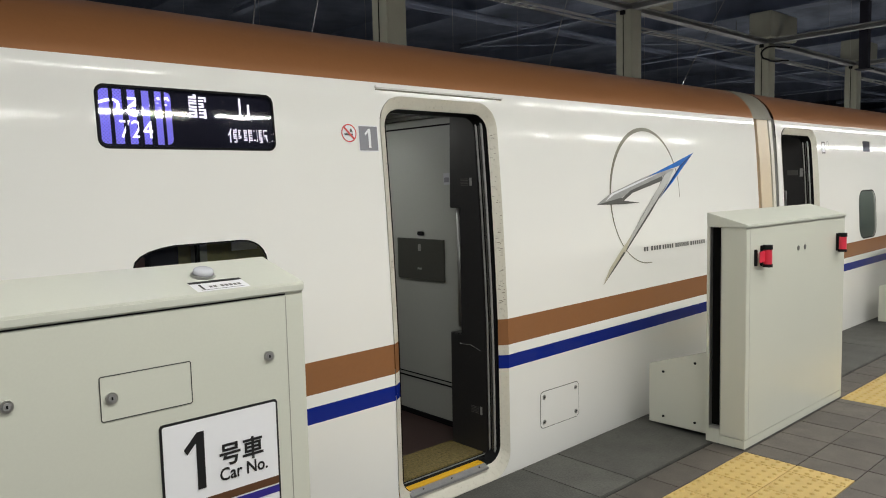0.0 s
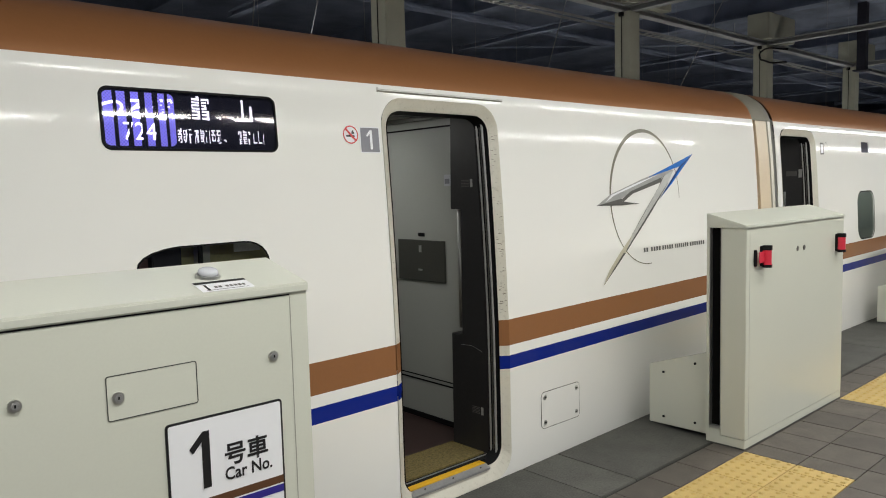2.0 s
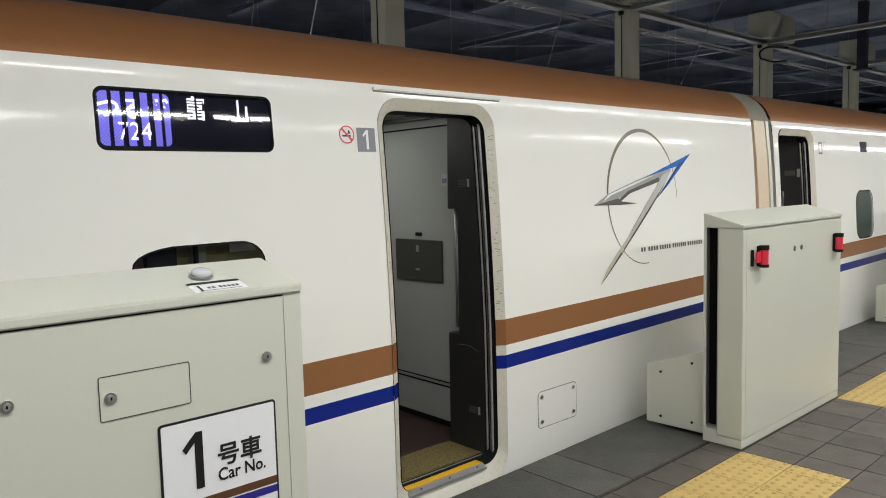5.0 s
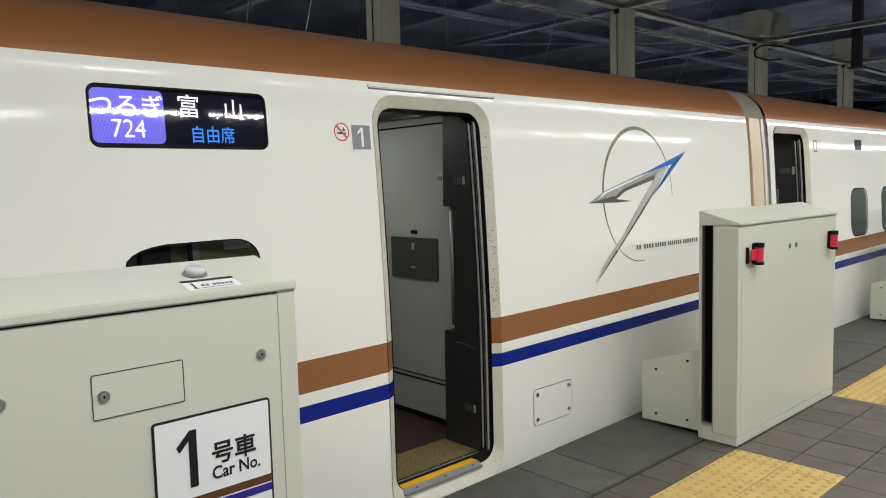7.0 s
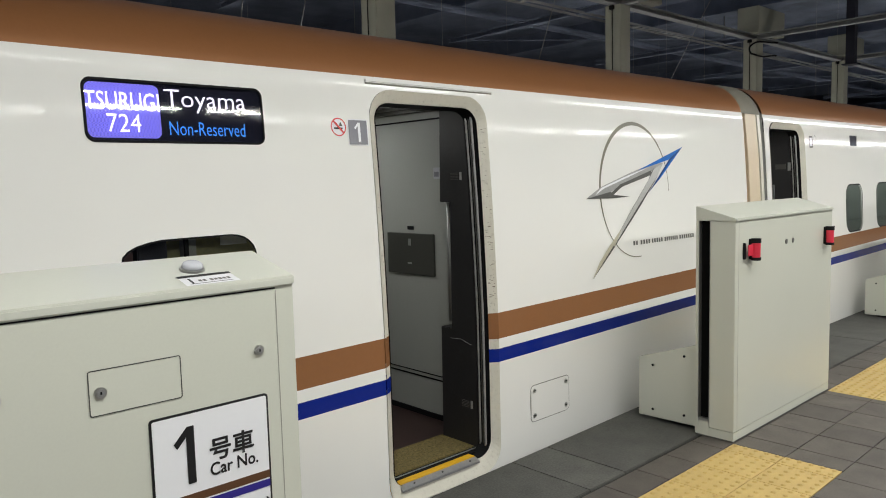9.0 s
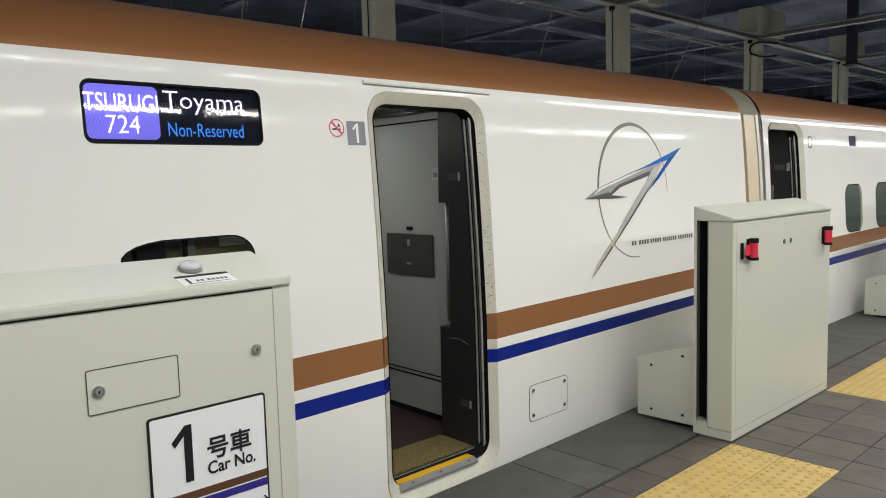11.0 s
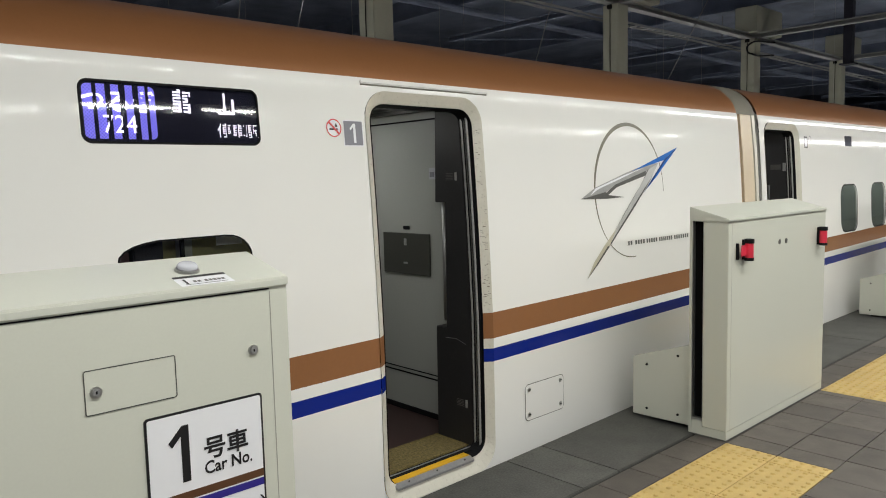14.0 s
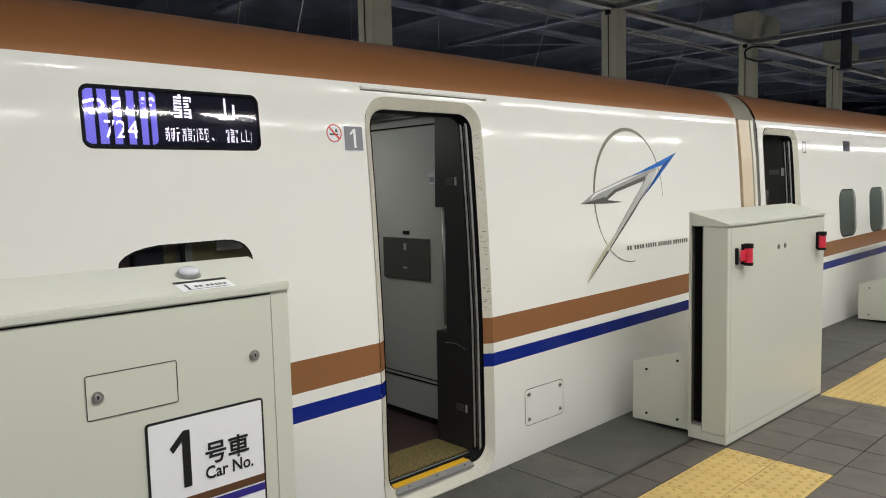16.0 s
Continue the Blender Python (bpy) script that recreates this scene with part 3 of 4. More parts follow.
def front_car():
    car = thing("train_car", "white bullet train car, copper roof, brown and blue stripes, open door", "train", "coupled train cars", at=(-1.5, MID, -1.0))
    arch = cab_arch()
    side_panel(-14.0, 2.10, [round_rect(*DOOR1, 0.14), round_rect(*DISPLAY, 0.035), arch], car)
    roof_shell(-14.0, 2.10, car)
    door_surround(car, DOOR1)
    vestibule(car, -1.87)
    part("car_end", prism([(side_y(z) + 0.01, z) for z in np.linspace(-0.9, 2.36, 14)] + [(2 * MID - side_y(z) - 0.01, z) for z in np.linspace(2.36, -0.9, 14)], 2.085, 2.10, axis="x"), UNDER, car)
    part("car_end", prism([(side_y(z) + 0.01, z) for z in np.linspace(-0.9, 2.36, 14)] + [(2 * MID - side_y(z) - 0.01, z) for z in np.linspace(2.36, -0.9, 14)], -14.0, -13.98, axis="x"), WHITE, car)
    # cab window: sunk dark pane in the arch
    bm = flat([arch])
    for v in bm.verts:
        v.co.y = 0.012
    on_side(bm)
    part("cab_window", bm, CAB_PANE, car, "dark tinted arched side window")
    part("cab_lining", boxes((-3.3, -2.4, 1.05, 1.1, 0.9, 1.6)), CAB_OLIVE, car)
    part("window_bar", boxes((-2.845, -2.832, 0.93, 0.95, 1.1, 1.45)), BLACK, car)
    part("cab_seat", boxes((-3.02, -2.9, 0.98, 1.05, 0.95, 1.385), bevel=0.005), SEAT, car)
    part("cab_box", boxes((-3.2, -3.03, 0.99, 1.05, 0.95, 1.35), bevel=0.01), MAROON, car)
    part("cab_notice", boxes((-2.66, -2.54, 1.0, 1.005, 1.34, 1.40)), SIGN_WHITE, car)
    bm = ring_strip(arch, 0.007)
    part("window_seal", on_side(bm, 0.001), BLACK, car)
    return car


def ring_strip(pts, w):
    """A band of width w inside a loop in x, z."""
    cx, cz = sum(p[0] for p in pts) / len(pts), sum(p[1] for p in pts) / len(pts)
    bm = bmesh.new()
    a = [bm.verts.new((p[0], 0, p[1])) for p in pts]
    b = []
    for i, p in enumerate(pts):
        q, r = pts[i - 1], pts[(i + 1) % len(pts)]
        t = Vector((r[0] - q[0], r[1] - q[1])).normalized()
        n = Vector((-t.y, t.x))
        if n.dot(Vector((cx - p[0], cz - p[1]))) < 0:
            n = -n
        b.append(bm.verts.new((p[0] + n.x * w, 0, p[1] + n.y * w)))
    for i in range(len(pts)):
        j = (i + 1) % len(pts)
        bm.faces.new((a[i], b[i], b[j], a[j]))
    return bm


def cab_arch():
    x0, x1, z0, z1 = CAB_WIN
    pts = [(x0, z0), (x1, z0), (x1, 1.295)]
    for i in range(1, 7):
        a = radians(90 * i / 6)
        pts.append((x1 - 0.12 + 0.12 * math.cos(a) ** 0.9 if i < 6 else x1 - 0.12, 1.295 + (z1 - 1.295) * math.sin(a)))
    for i in range(1, 7):
        a = radians(90 * i / 6)
        pts.append((x0 + 0.22 - 0.22 * math.sin(a), 1.30 + (z1 - 1.30) * max(0.0, math.cos(a)) ** 0.75))
    return pts


def second_car():
    x0 = 2.50
    car = thing("train_car", "white bullet train car, copper roof, small rounded windows, open door", "train", "coupled train cars", at=(x0 + 10, MID, -1.0))
    door = (2.60, 3.39, -0.07, 2.045)
    holes = [round_rect(*door, 0.12)]
    wins = [(4.44 + 0.98 * i, 4.96 + 0.98 * i, 0.915, 1.44) for i in range(12)]
    holes += [round_rect(*w, 0.13) for w in wins]
    holes.append(round_rect(4.63, 4.87, 1.853, 1.967, 0.02))
    side_panel(x0, 27.0, holes, car)
    roof_shell(x0, 27.0, car)
    door_surround(car, door)
    vestibule(car, 2.597)
    for w in wins:
        bm = flat([round_rect(*w, 0.13)])
        for v in bm.verts:
            v.co.y = 0.012
        pane = part("window", on_side(bm), PANE, car, "dark rounded window pane")
        part("window_seal", on_side(ring_strip(round_rect(*w, 0.13), 0.014), 0.001), BLACK, pane)
    bm = flat([round_rect(4.63, 4.87, 1.853, 1.967, 0.02)])
    for v in bm.verts:
        v.co.y = 0.01
    part("small_display", on_side(bm), SEAT, car)
    li = bpy.data.lights.new("cabin_glow", "AREA")
    li.shape, li.size, li.size_y, li.energy, li.color = "RECTANGLE", 8.0, 0.3, 75.0, (0.97, 1.0, 0.97)
    new("cabin_glow", li).matrix_world = pose(9.0, 1.5, 2.05)
    for w in wins:
        part("seat_back", boxes((w[0] - 0.1, w[0] + 0.12, 1.15, 1.6, 0.03, 0.75), bevel=0.03), SEAT, car)
    part("cabin_wall", boxes((4.0, 27, 1.9, 1.95, 0.03, 2.1)), WALL_GREY, car)
    part("car_end", prism([(side_y(z) + 0.01, z) for z in np.linspace(-0.9, 2.36, 14)] + [(2 * MID - side_y(z) - 0.01, z) for z in np.linspace(2.36, -0.9, 14)], x0, x0 + 0.015, axis="x"), UNDER, car)
    return car


def gangway():
    g = thing("gangway_cover", "grey-brown outer gangway cover between the coupled cars", "gangway", at=(2.17, MID, -0.9))
    def hoop(x0, x1, d, m, name):
        zs = np.concatenate([np.linspace(-0.9, 2.1, 10), np.linspace(2.13, 2.425, 14)])
        half = [(side_y(z), z) for z in zs]
        half = [(y + d, z - d * (0.0 if z < 2.2 else 0.8)) for y, z in half]
        pts = half + [(2 * MID - y, z) for y, z in half[::-1]]
        return part(name, prism(pts, x0, x1, axis="x"), m, g)
    hoop(2.105, 2.19, 0.035, TAN_BROWN, "hood")
    hoop(2.191, 2.395, 0.015, TAN, "hood")
    hoop(2.396, 2.415, 0.04, DARK_SILVER, "bellows")
    hoop(2.416, 2.47, 0.012, CREAM, "hood_rim")
    hoop(2.471, 2.497, 0.04, DARK_SILVER, "bellows")
    cap = roof_band(2.105, 2.494, 0.006, g)
    cap["label"] = "olive-grey hood over the car joint"


def roof_band(x0, x1, lift, parent):
    zs = np.concatenate([np.linspace(2.1, 2.39, 20), np.linspace(2.395, 2.425, 6)])
    half = [(side_y(z) + 0.01, z + lift * max(0, (z - 2.1) / 0.3)) for z in zs]
    half += [(2 * MID - y, z) for y, z in half[::-1]]
    bm = bmesh.new()
    rows = [[bm.verts.new((x, y + d, z - d)) for y, z in half] for x, d in ((x0, 0.0), (x1 - 0.02, 0.0), (x1, 0.012))]
    for a, b in ((0, 1), (1, 2)):
        for i in range(len(half) - 1):
            bm.faces.new((rows[a][i], rows[b][i], rows[b][i + 1], rows[a][i + 1]))
    return part("hood_cap", bm, BELLOWS, parent, smooth=True)


# ---- platform gates ----
def gate_unit(x0, y0, length, label, guard=True, lid=(1.33, 1.4), top=1.313):
    g = thing("platform_gate", label, "platform gate", "platform gates", at=(x0 + length / 2, y0 + 0.116, 0))
    x1, y1 = x0 + length, y0 + 0.242
    part("front_panel", boxes((x0, x1, y0, y0 + 0.152, 0.062, top), bevel=0.003), GATE, g)
    part("back_panel", boxes((x0, x1, y0 + 0.221, y1, 0.010, top)), GATE, g)
    part("kick_plate", boxes((x0 + 0.001, x1 - 0.001, y0 + 0.001, y0 + 0.152, 0.010, 0.0605)), GATE, g)
    part("base_block", boxes((x0, x1, y0 + 0.1525, y0 + 0.2205, 0.010, 0.095)), GATE, g)
    part("lid", prism([(y0 - 0.004, top), (y1, top), (y1, lid[1]), (y0 - 0.004, lid[0])], x0 - 0.004, x1 + 0.004, 0.003, axis="x"), GATE_TOP, g)
    # Near-black block: the deep shade of the slot is put into its colour.
    part("slot_shade_fill", boxes((x0 + 0.03, x1 - 0.012, y0 + 0.1525, y0 + 0.2205, 0.096, top - 0.001)), SLOT, g, "near-black fill for the shaded depth of the door slot")
    part("slot_rim", boxes((x0 - 0.003, x0 + 0.03, y0 + 0.149, y0 + 0.153, 0.09, top - 0.002), (x0 - 0.003, x0 + 0.03, y0 + 0.2195, y0 + 0.2225, 0.09, top - 0.002)), STEEL, g)
    part("plinth", boxes((x0 + 0.003, x1 - 0.003, y0 + 0.003, y1 - 0.003, 0.0, 0.010)), CONCRETE, g)
    part("slot_sill", boxes((x0 - 0.003, x0 + 0.028, y0 + 0.1535, y0 + 0.219, 0.0955, 0.112), bevel=0.002), STEEL, g)
    if guard:
        part("guard_plate", prism([(y1 + 0.003, 0.03), (y1 + 0.426, 0.024), (y1 + 0.426, 0.408), (y1 + 0.003, 0.548)], x0 + 0.05, x0 + 0.085, 0.003, axis="x"), GATE, g, "low enamelled guard plate behind the gate")
        # Unseen block kept below the sight line, added to shade the train side.
        part("guard_shade_block", prism([(y1 + 0.003, 0.06), (y1 + 0.36, 0.06), (y1 + 0.36, 0.14), (y1 + 0.003, 0.3)], x0 + 0.0855, x1 - 0.1, 0.004, axis="x"), GATE, g)
        # Black block in place of the shaded gap below the guard.
        part("guard_gap_fill", boxes((x0 + 0.12, x1 - 0.2, y1 + 0.06, y1 + 0.33, 0.0, 0.0595)), BLACK, g)
        for yy, zz in ((0.1, 0.46), (0.32, 0.37), (0.1, 0.082), (0.32, 0.078)):
            part("bolt", cyl((x0 + 0.044, y1 + yy, zz), (x0 + 0.052, y1 + yy, zz), 0.008, 10), BLACK, g)
        part("lid_lip", boxes((x0 - 0.006, x1 + 0.006, y0 - 0.010, y0 + 0.02, top - 0.002, lid[0] + 0.001), bevel=0.006), GATE_TOP, g)
    return g


def paving():
    floor = thing("pavement", "grey square platform tiles with dark joints", "pavement", kind="structure")
    S = 0.3
    def tile_mesh(name, w, d, material):
        bm = bmesh.new()
        g, e, h = 0.003, 0.004, 0.012
        lo = [bm.verts.new((x, y, -h)) for x, y in ((g, g), (w - g, g), (w - g, d - g), (g, d - g))]
        mi = [bm.verts.new((x, y, -0.0015)) for x, y in ((g, g), (w - g, g), (w - g, d - g), (g, d - g))]
        hi = [bm.verts.new((x, y, 0)) for x, y in ((g + e, g + e), (w - g - e, g + e), (w - g - e, d - g - e), (g + e, d - g - e))]
        for a, b in ((lo, mi), (mi, hi)):
            for i in range(4):
                bm.faces.new((a[i], a[(i + 1) % 4], b[(i + 1) % 4], b[i]))
        bm.faces.new(hi)
        return bm
    def to_mesh(bm, name, material):
        me = bpy.data.meshes.new(name)
        bm.to_mesh(me)
        bm.free()
        me.materials.append(material)
        return me
    full = to_mesh(tile_mesh("tile", S, S, TILE), "tile", TILE)
    slim = to_mesh(tile_mesh("tile", S, 0.2, TILE), "tile", TILE)
    def domed(w):
        bm = tile_mesh("tactile", w, S, TACTILE)
        for i in range(5):
            for j in range(5):
                cx, cy = 0.03 + 0.06 * i, 0.03 + 0.06 * j
                if cx < w - 0.015:
                    bmesh.ops.create_cone(bm, cap_ends=True, segments=10, radius1=0.0145, radius2=0.0085, depth=0.008, matrix=Matrix.Translation((cx, cy, 0.0039)))
        return to_mesh(bm, "tactile_tile", TACTILE)
    tact = {w: domed(w) for w in (0.3, 0.12, 0.21)}
    def lay(name, me, x, y):
        ob = new(name, me)
        ob.parent = floor
        ob.location = (x, y, random.uniform(-0.0008, 0.0008))
    taken = set()
    for row in (-1, -2):
        for k in range(-9, 0):
            lay("tactile_tile", tact[0.3], -0.12 + S * k, S * row)
            taken.add((k, row))
        lay("tactile_tile", tact[0.12], -0.12, S * row)
        lay("tactile_tile", tact[0.21], 1.47, S * row)
        for k in range(6, 17):
            lay("tactile_tile", tact[0.3], -0.12 + S * k, S * row)
            taken.add((k, row))
    cut = to_mesh(tile_mesh("tile", 0.18, S, TILE), "tile", TILE)
    cut2 = to_mesh(tile_mesh("tile", 0.09, S, TILE), "tile", TILE)
    for row in (-1, -2):
        lay("tile", cut, 0.0, S * row)
        lay("tile", cut2, 1.38, S * row)
        taken.add((0, row))
        taken.add((5, row))
    verts, faces = [], []
    for k in range(-44, 60):
        for row in range(-28, 1):
            if (k, row) in taken:
                continue
            x, y = -0.12 + S * k, S * row
            if -5 <= k <= 15 and -5 <= row <= 0:
                lay("tile", slim if row == 0 else full, x, y)
                continue
            me = slim if row == 0 else full
            n = len(verts)
            verts += [(v.co.x + x, v.co.y + y, v.co.z) for v in me.vertices]
            faces += [[n + i for i in p.vertices] for p in me.polygons]
    me = bpy.data.meshes.new("tile_field")
    me.from_pydata(verts, [], faces)
    me.materials.append(TILE)
    rest = new("tile_field", me)
    rest.parent = floor
    rest["kind"] = "stuff"


# ---- details on the train ----
def poly(pts):
    bm = flat([pts])
    cut_levels(bm, (1.1, 1.3, 1.5, 1.7))
    return bm


def decal(name, bm, material, parent, lift=0.0015, label=""):
    on_side(bm, lift)
    bmesh.ops.recalc_face_normals(bm, faces=bm.faces)
    if sum(f.normal.y for f in bm.faces) > 0:
        bmesh.ops.reverse_faces(bm, faces=bm.faces)
    return part(name, bm, material, parent, label)


def disc_pts(cx, cz, r, n=28):
    return [(cx + r * math.cos(2 * math.pi * i / n), cz + r * math.sin(2 * math.pi * i / n)) for i in range(n)]


def numeral_one(x0, x1, z0, z1, y):
    """A plain figure one with its flag."""
    w, h = x1 - x0, z1 - z0
    bm = flat([[(x0 + u * w, z0 + v * h) for u, v in ((0.6, 0), (1, 0), (1, 1), (0.66, 1), (0, 0.74), (0.16, 0.645), (0.6, 0.82))]])
    for v in bm.verts:
        v.co.y = y
    return bm


def emblem(car):
    """A ring, a silver swept shape and a blue arrow tip."""
    e = decal("emblem", poly([(-0.197, 1.449), (-0.035, 1.52), (0.341, 1.615), (0.638, 1.678), (0.765, 1.68), (0.6, 1.622), (0.194, 1.527), (0.091, 1.488)]), SILVER, car, 0.0035, "silver and blue arrow emblem with a thin ring")
    n = 64
    bm = bmesh.new()
    prev = None
    for i in range(n + 1):
        f = i / n
        a = radians(-2 + 276 * f)
        w = 0.003 + 0.0105 * math.sin(math.pi * min(1, f * 1.15)) ** 2
        cx, cz = 0.392 + 0.43 * math.cos(a), 1.488 + 0.463 * math.sin(a)
        n2 = Vector((math.cos(a), math.sin(a))) * w
        cur = (bm.verts.new((cx - n2.x, 0, cz - n2.y)), bm.verts.new((cx + n2.x, 0, cz + n2.y)))
        if prev:
            bm.faces.new((prev[0], prev[1], cur[1], cur[0]))
        prev = cur
    decal("emblem_ring", bm, OLIVE, e, 0.0015)
    decal("arrow_tip", poly([(1.051, 1.799), (0.412, 1.624), (0.845, 1.702)]), EMBLEM_BLUE, e, 0.0045)
    decal("arrow_edge", poly([(1.051, 1.799), (0.845, 1.702), (0.542, 1.466), (0.704, 1.565)]), EMBLEM_NAVY, e, 0.0046)
    decal("arrow_glint", poly([(1.0, 1.768), (0.87, 1.70), (0.68, 1.56), (0.72, 1.575)]), EMBLEM_BLUE, e, 0.0056)
    decal("fin", poly([(-0.197, 1.449), (0.085, 1.488), (0.096, 1.468), (0.301, 1.447), (0.1, 1.443)]), DARK_SILVER, e, 0.0036)
    decal("shade_line", poly([(0.085, 1.482), (0.195, 1.534), (0.595, 1.626), (0.588, 1.592), (0.216, 1.517), (0.1, 1.462)]), DARK_SILVER, e, 0.0048)
    decal("arm_glint", poly([(-0.1, 1.468), (0.0, 1.51), (0.3, 1.582), (0.56, 1.648), (0.3, 1.595), (-0.03, 1.516)]), SIGN_WHITE, e, 0.0052)
    decal("blade", poly([(0.765, 1.68), (0.64, 1.548), (0.437, 1.383), (0.098, 1.118), (0.075, 1.14), (0.303, 1.34), (0.545, 1.553), (0.607, 1.625)]), LIGHT_SILVER, e, 0.0038)
    decal("blade_shade", poly([(0.607, 1.625), (0.545, 1.553), (0.303, 1.34), (0.16, 1.215), (0.31, 1.352), (0.575, 1.58), (0.64, 1.648)]), DARK_SILVER, e, 0.005)
    decal("blade_edge", poly([(0.69, 1.6), (0.437, 1.383), (0.098, 1.118), (0.12, 1.15), (0.42, 1.392)]), DARK_SILVER, e, 0.0054)
    decal("tail", poly([(0.192, 1.239), (0.098, 1.118), (-0.043, 1.012), (-0.165, 0.924), (-0.085, 1.027), (0.04, 1.129)]), OLIVE_LIGHT, e, 0.004)
    decal("tail_edge", poly([(0.098, 1.118), (-0.043, 1.012), (-0.165, 0.924), (-0.05, 1.02), (0.08, 1.125)]), DARK_SILVER, e, 0.0056)
    # operator lettering as bars
    bars = decal("lettering_plate", flat([[(0.32, 1.099), (1.175, 1.099), (1.175, 1.147), (0.32, 1.147)]]), WHITE, car, 0.001, "row of small dark lettering bars")
    for x0, x1, k in ((0.325, 0.39, 2), (0.416, 0.551, 4), (0.563, 0.717, 5), (0.735, 0.93, 7), (0.947, 1.171, 7)):
        p = (x1 - x0) / k
        for i in range(k):
            a, b = x0 + p * i, x0 + p * (i + 0.68)
            decal("lettering_bar", flat([[(a, 1.108), (b, 1.108), (b, 1.138), (a, 1.138)]]), LETTER_GREY, bars, 0.002)


def side_details(car):
    bm = flat([round_rect(-2.029, -1.911, 1.768, 1.893, 0.004)])
    plate = decal("car_number_plate", bm, SIGN_WHITE, car, 0.002, "grey plate with a white number one")
    decal("plate_field", flat([round_rect(-2.024, -1.916, 1.773, 1.888, 0.003)]), PLATE, plate, 0.003)
    decal("numeral", numeral_one(-1.992, -1.957, 1.785, 1.877, 0), SIGN_WHITE, plate, 0.004)
    cx, cz = -2.081, 1.853
    sign = decal("no_smoking_sign", flat([disc_pts(cx, cz, 0.045)]), SIGN_WHITE, car, 0.0015, "round red and white no smoking sign")
    decal("sign_ring", ring_strip(disc_pts(cx, cz, 0.043), 0.006), SIGN_RED, sign, 0.0028)
    s = 0.0035
    decal("sign_slash", flat([[(cx - 0.028 - s, cz + 0.028 - s), (cx + 0.028 - s, cz - 0.028 - s), (cx + 0.028 + s, cz - 0.028 + s), (cx - 0.028 + s, cz + 0.028 + s)]]), SIGN_RED, sign, 0.004)
    decal("cigarette", flat([[(cx - 0.026, cz - 0.01), (cx + 0.022, cz - 0.01), (cx + 0.022, cz - 0.002), (cx - 0.026, cz - 0.002)]]), INK, sign, 0.0034)
    decal("smoke_mark", flat([[(cx + 0.004, cz + 0.004), (cx + 0.022, cz + 0.004), (cx + 0.014, cz + 0.022), (cx + 0.008, cz + 0.02)]]), DARK_SILVER, sign, 0.0034)
    bm = boxes((-1.906, -1.012, -0.014, 0.0, 2.073, 2.090), bevel=0.004)
    part("rain_gutter", on_side(bm), WHITE, car, "thin white rain gutter above the door")
    # Olive strip paints the shade line beneath the gutter.
    part("gutter_shade_strip", on_side(boxes((-1.901, -1.016, -0.006, 0.0, 2.068, 2.0725))), OLIVE, car)
    # access hatch low on the side
    h = (-0.806, -0.433, 0.124, 0.352)
    hatch = decal("access_hatch", flat([round_rect(*shrink(h, 0.004, 0.004, 0.004, 0.004), 0.026)]), WHITE, car, 0.0022, "white access hatch with four corner screws")
    decal("hatch_seam", ring_strip(round_rect(*h, 0.03), 0.0045), DARK_SILVER, hatch, 0.0012)
    for x in (h[0] + 0.035, h[1] - 0.035):
        for z in (h[2] + 0.04, h[3] - 0.035):
            y = side_y(z)
            part("screw", cyl((x, y - 0.007, z), (x, y + 0.002, z), 0.013, 14), STEEL, hatch)
            part("screw_slot", boxes((x - 0.009, x + 0.009, y - 0.0085, y - 0.0069, z - 0.002, z + 0.002)), BLACK, hatch)
    # scuffs on the door surround, a scratch on the pocket panel
    rnd = random.Random(7)
    bm = bmesh.new()
    for i in range(96):
        near = i % 4 == 0
        z = rnd.uniform(0.3, 1.9) if near else rnd.uniform(0.85, 1.9)
        f0 = rnd.uniform(0.1, 0.7)
        f1 = f0 + rnd.uniform(0.06, 0.3)
        h = rnd.uniform(0.0008, 0.003)
        edge, wide = (DOOR1[0], 0.055) if near else (DOOR1[1], -0.045)
        c = [(edge + wide * f, -0.004 + 0.039 * f - 0.0012, zz) for f, zz in ((f0, z), (f1, z + 0.002), (f1, z + h + 0.002), (f0, z + h))]
        bm.faces.new([bm.verts.new(p) for p in c])
    scuffs = part("scuff_wear", on_side(bm), SCUFF, car)
    scuffs["kind"] = "stuff"
    part("panel_scratch", cyl((-1.1385, 1.2, 0.655), (-1.1385, 1.11, 0.66), 0.0011, 6), SILVER, car)
    part("panel_scratch", cyl((-1.1385, 1.11, 0.66), (-1.1385, 1.03, 0.636), 0.0011, 6), SILVER, car)
    # vestibule small things
    x = -1.87 + 0.936
    part("panel_mark", boxes((x - 0.003, x, 1.785, 1.81, 1.165, 1.21)), SILVER, car)
    part("panel_mark", boxes((x - 0.003, x, 1.78, 1.82, 1.04, 1.052)), SILVER, car)
    part("panel_button", boxes((x + 0.004, x + 0.013, 1.76, 1.825, 1.27, 1.295), bevel=0.003), BLACK, car)
    part("wall_notice", boxes((x + 0.006, x + 0.013, 1.478, 1.548, 1.602, 1.675)), LAMP_DOME, car)
    part("notice_mark", boxes((x + 0.004, x + 0.006, 1.498, 1.54, 1.617, 1.648)), PLATE, car)
    px = -1.87 + 0.735
    for z, dy in ((1.592, 0.045), (0.255, -0.005)):
        n = part("pocket_notice", boxes((px - 0.003, px, 1.034 + dy, 1.05 + dy, z, z + 0.046)), SILVER, car, "small grey notice")
        for k in range(5):
            part("notice_line", boxes((px - 0.002, px, 1.062 + dy, 1.125 + dy, z + 0.002 + 0.009 * k, z + 0.006 + 0.009 * k)), DARK_SILVER, n)


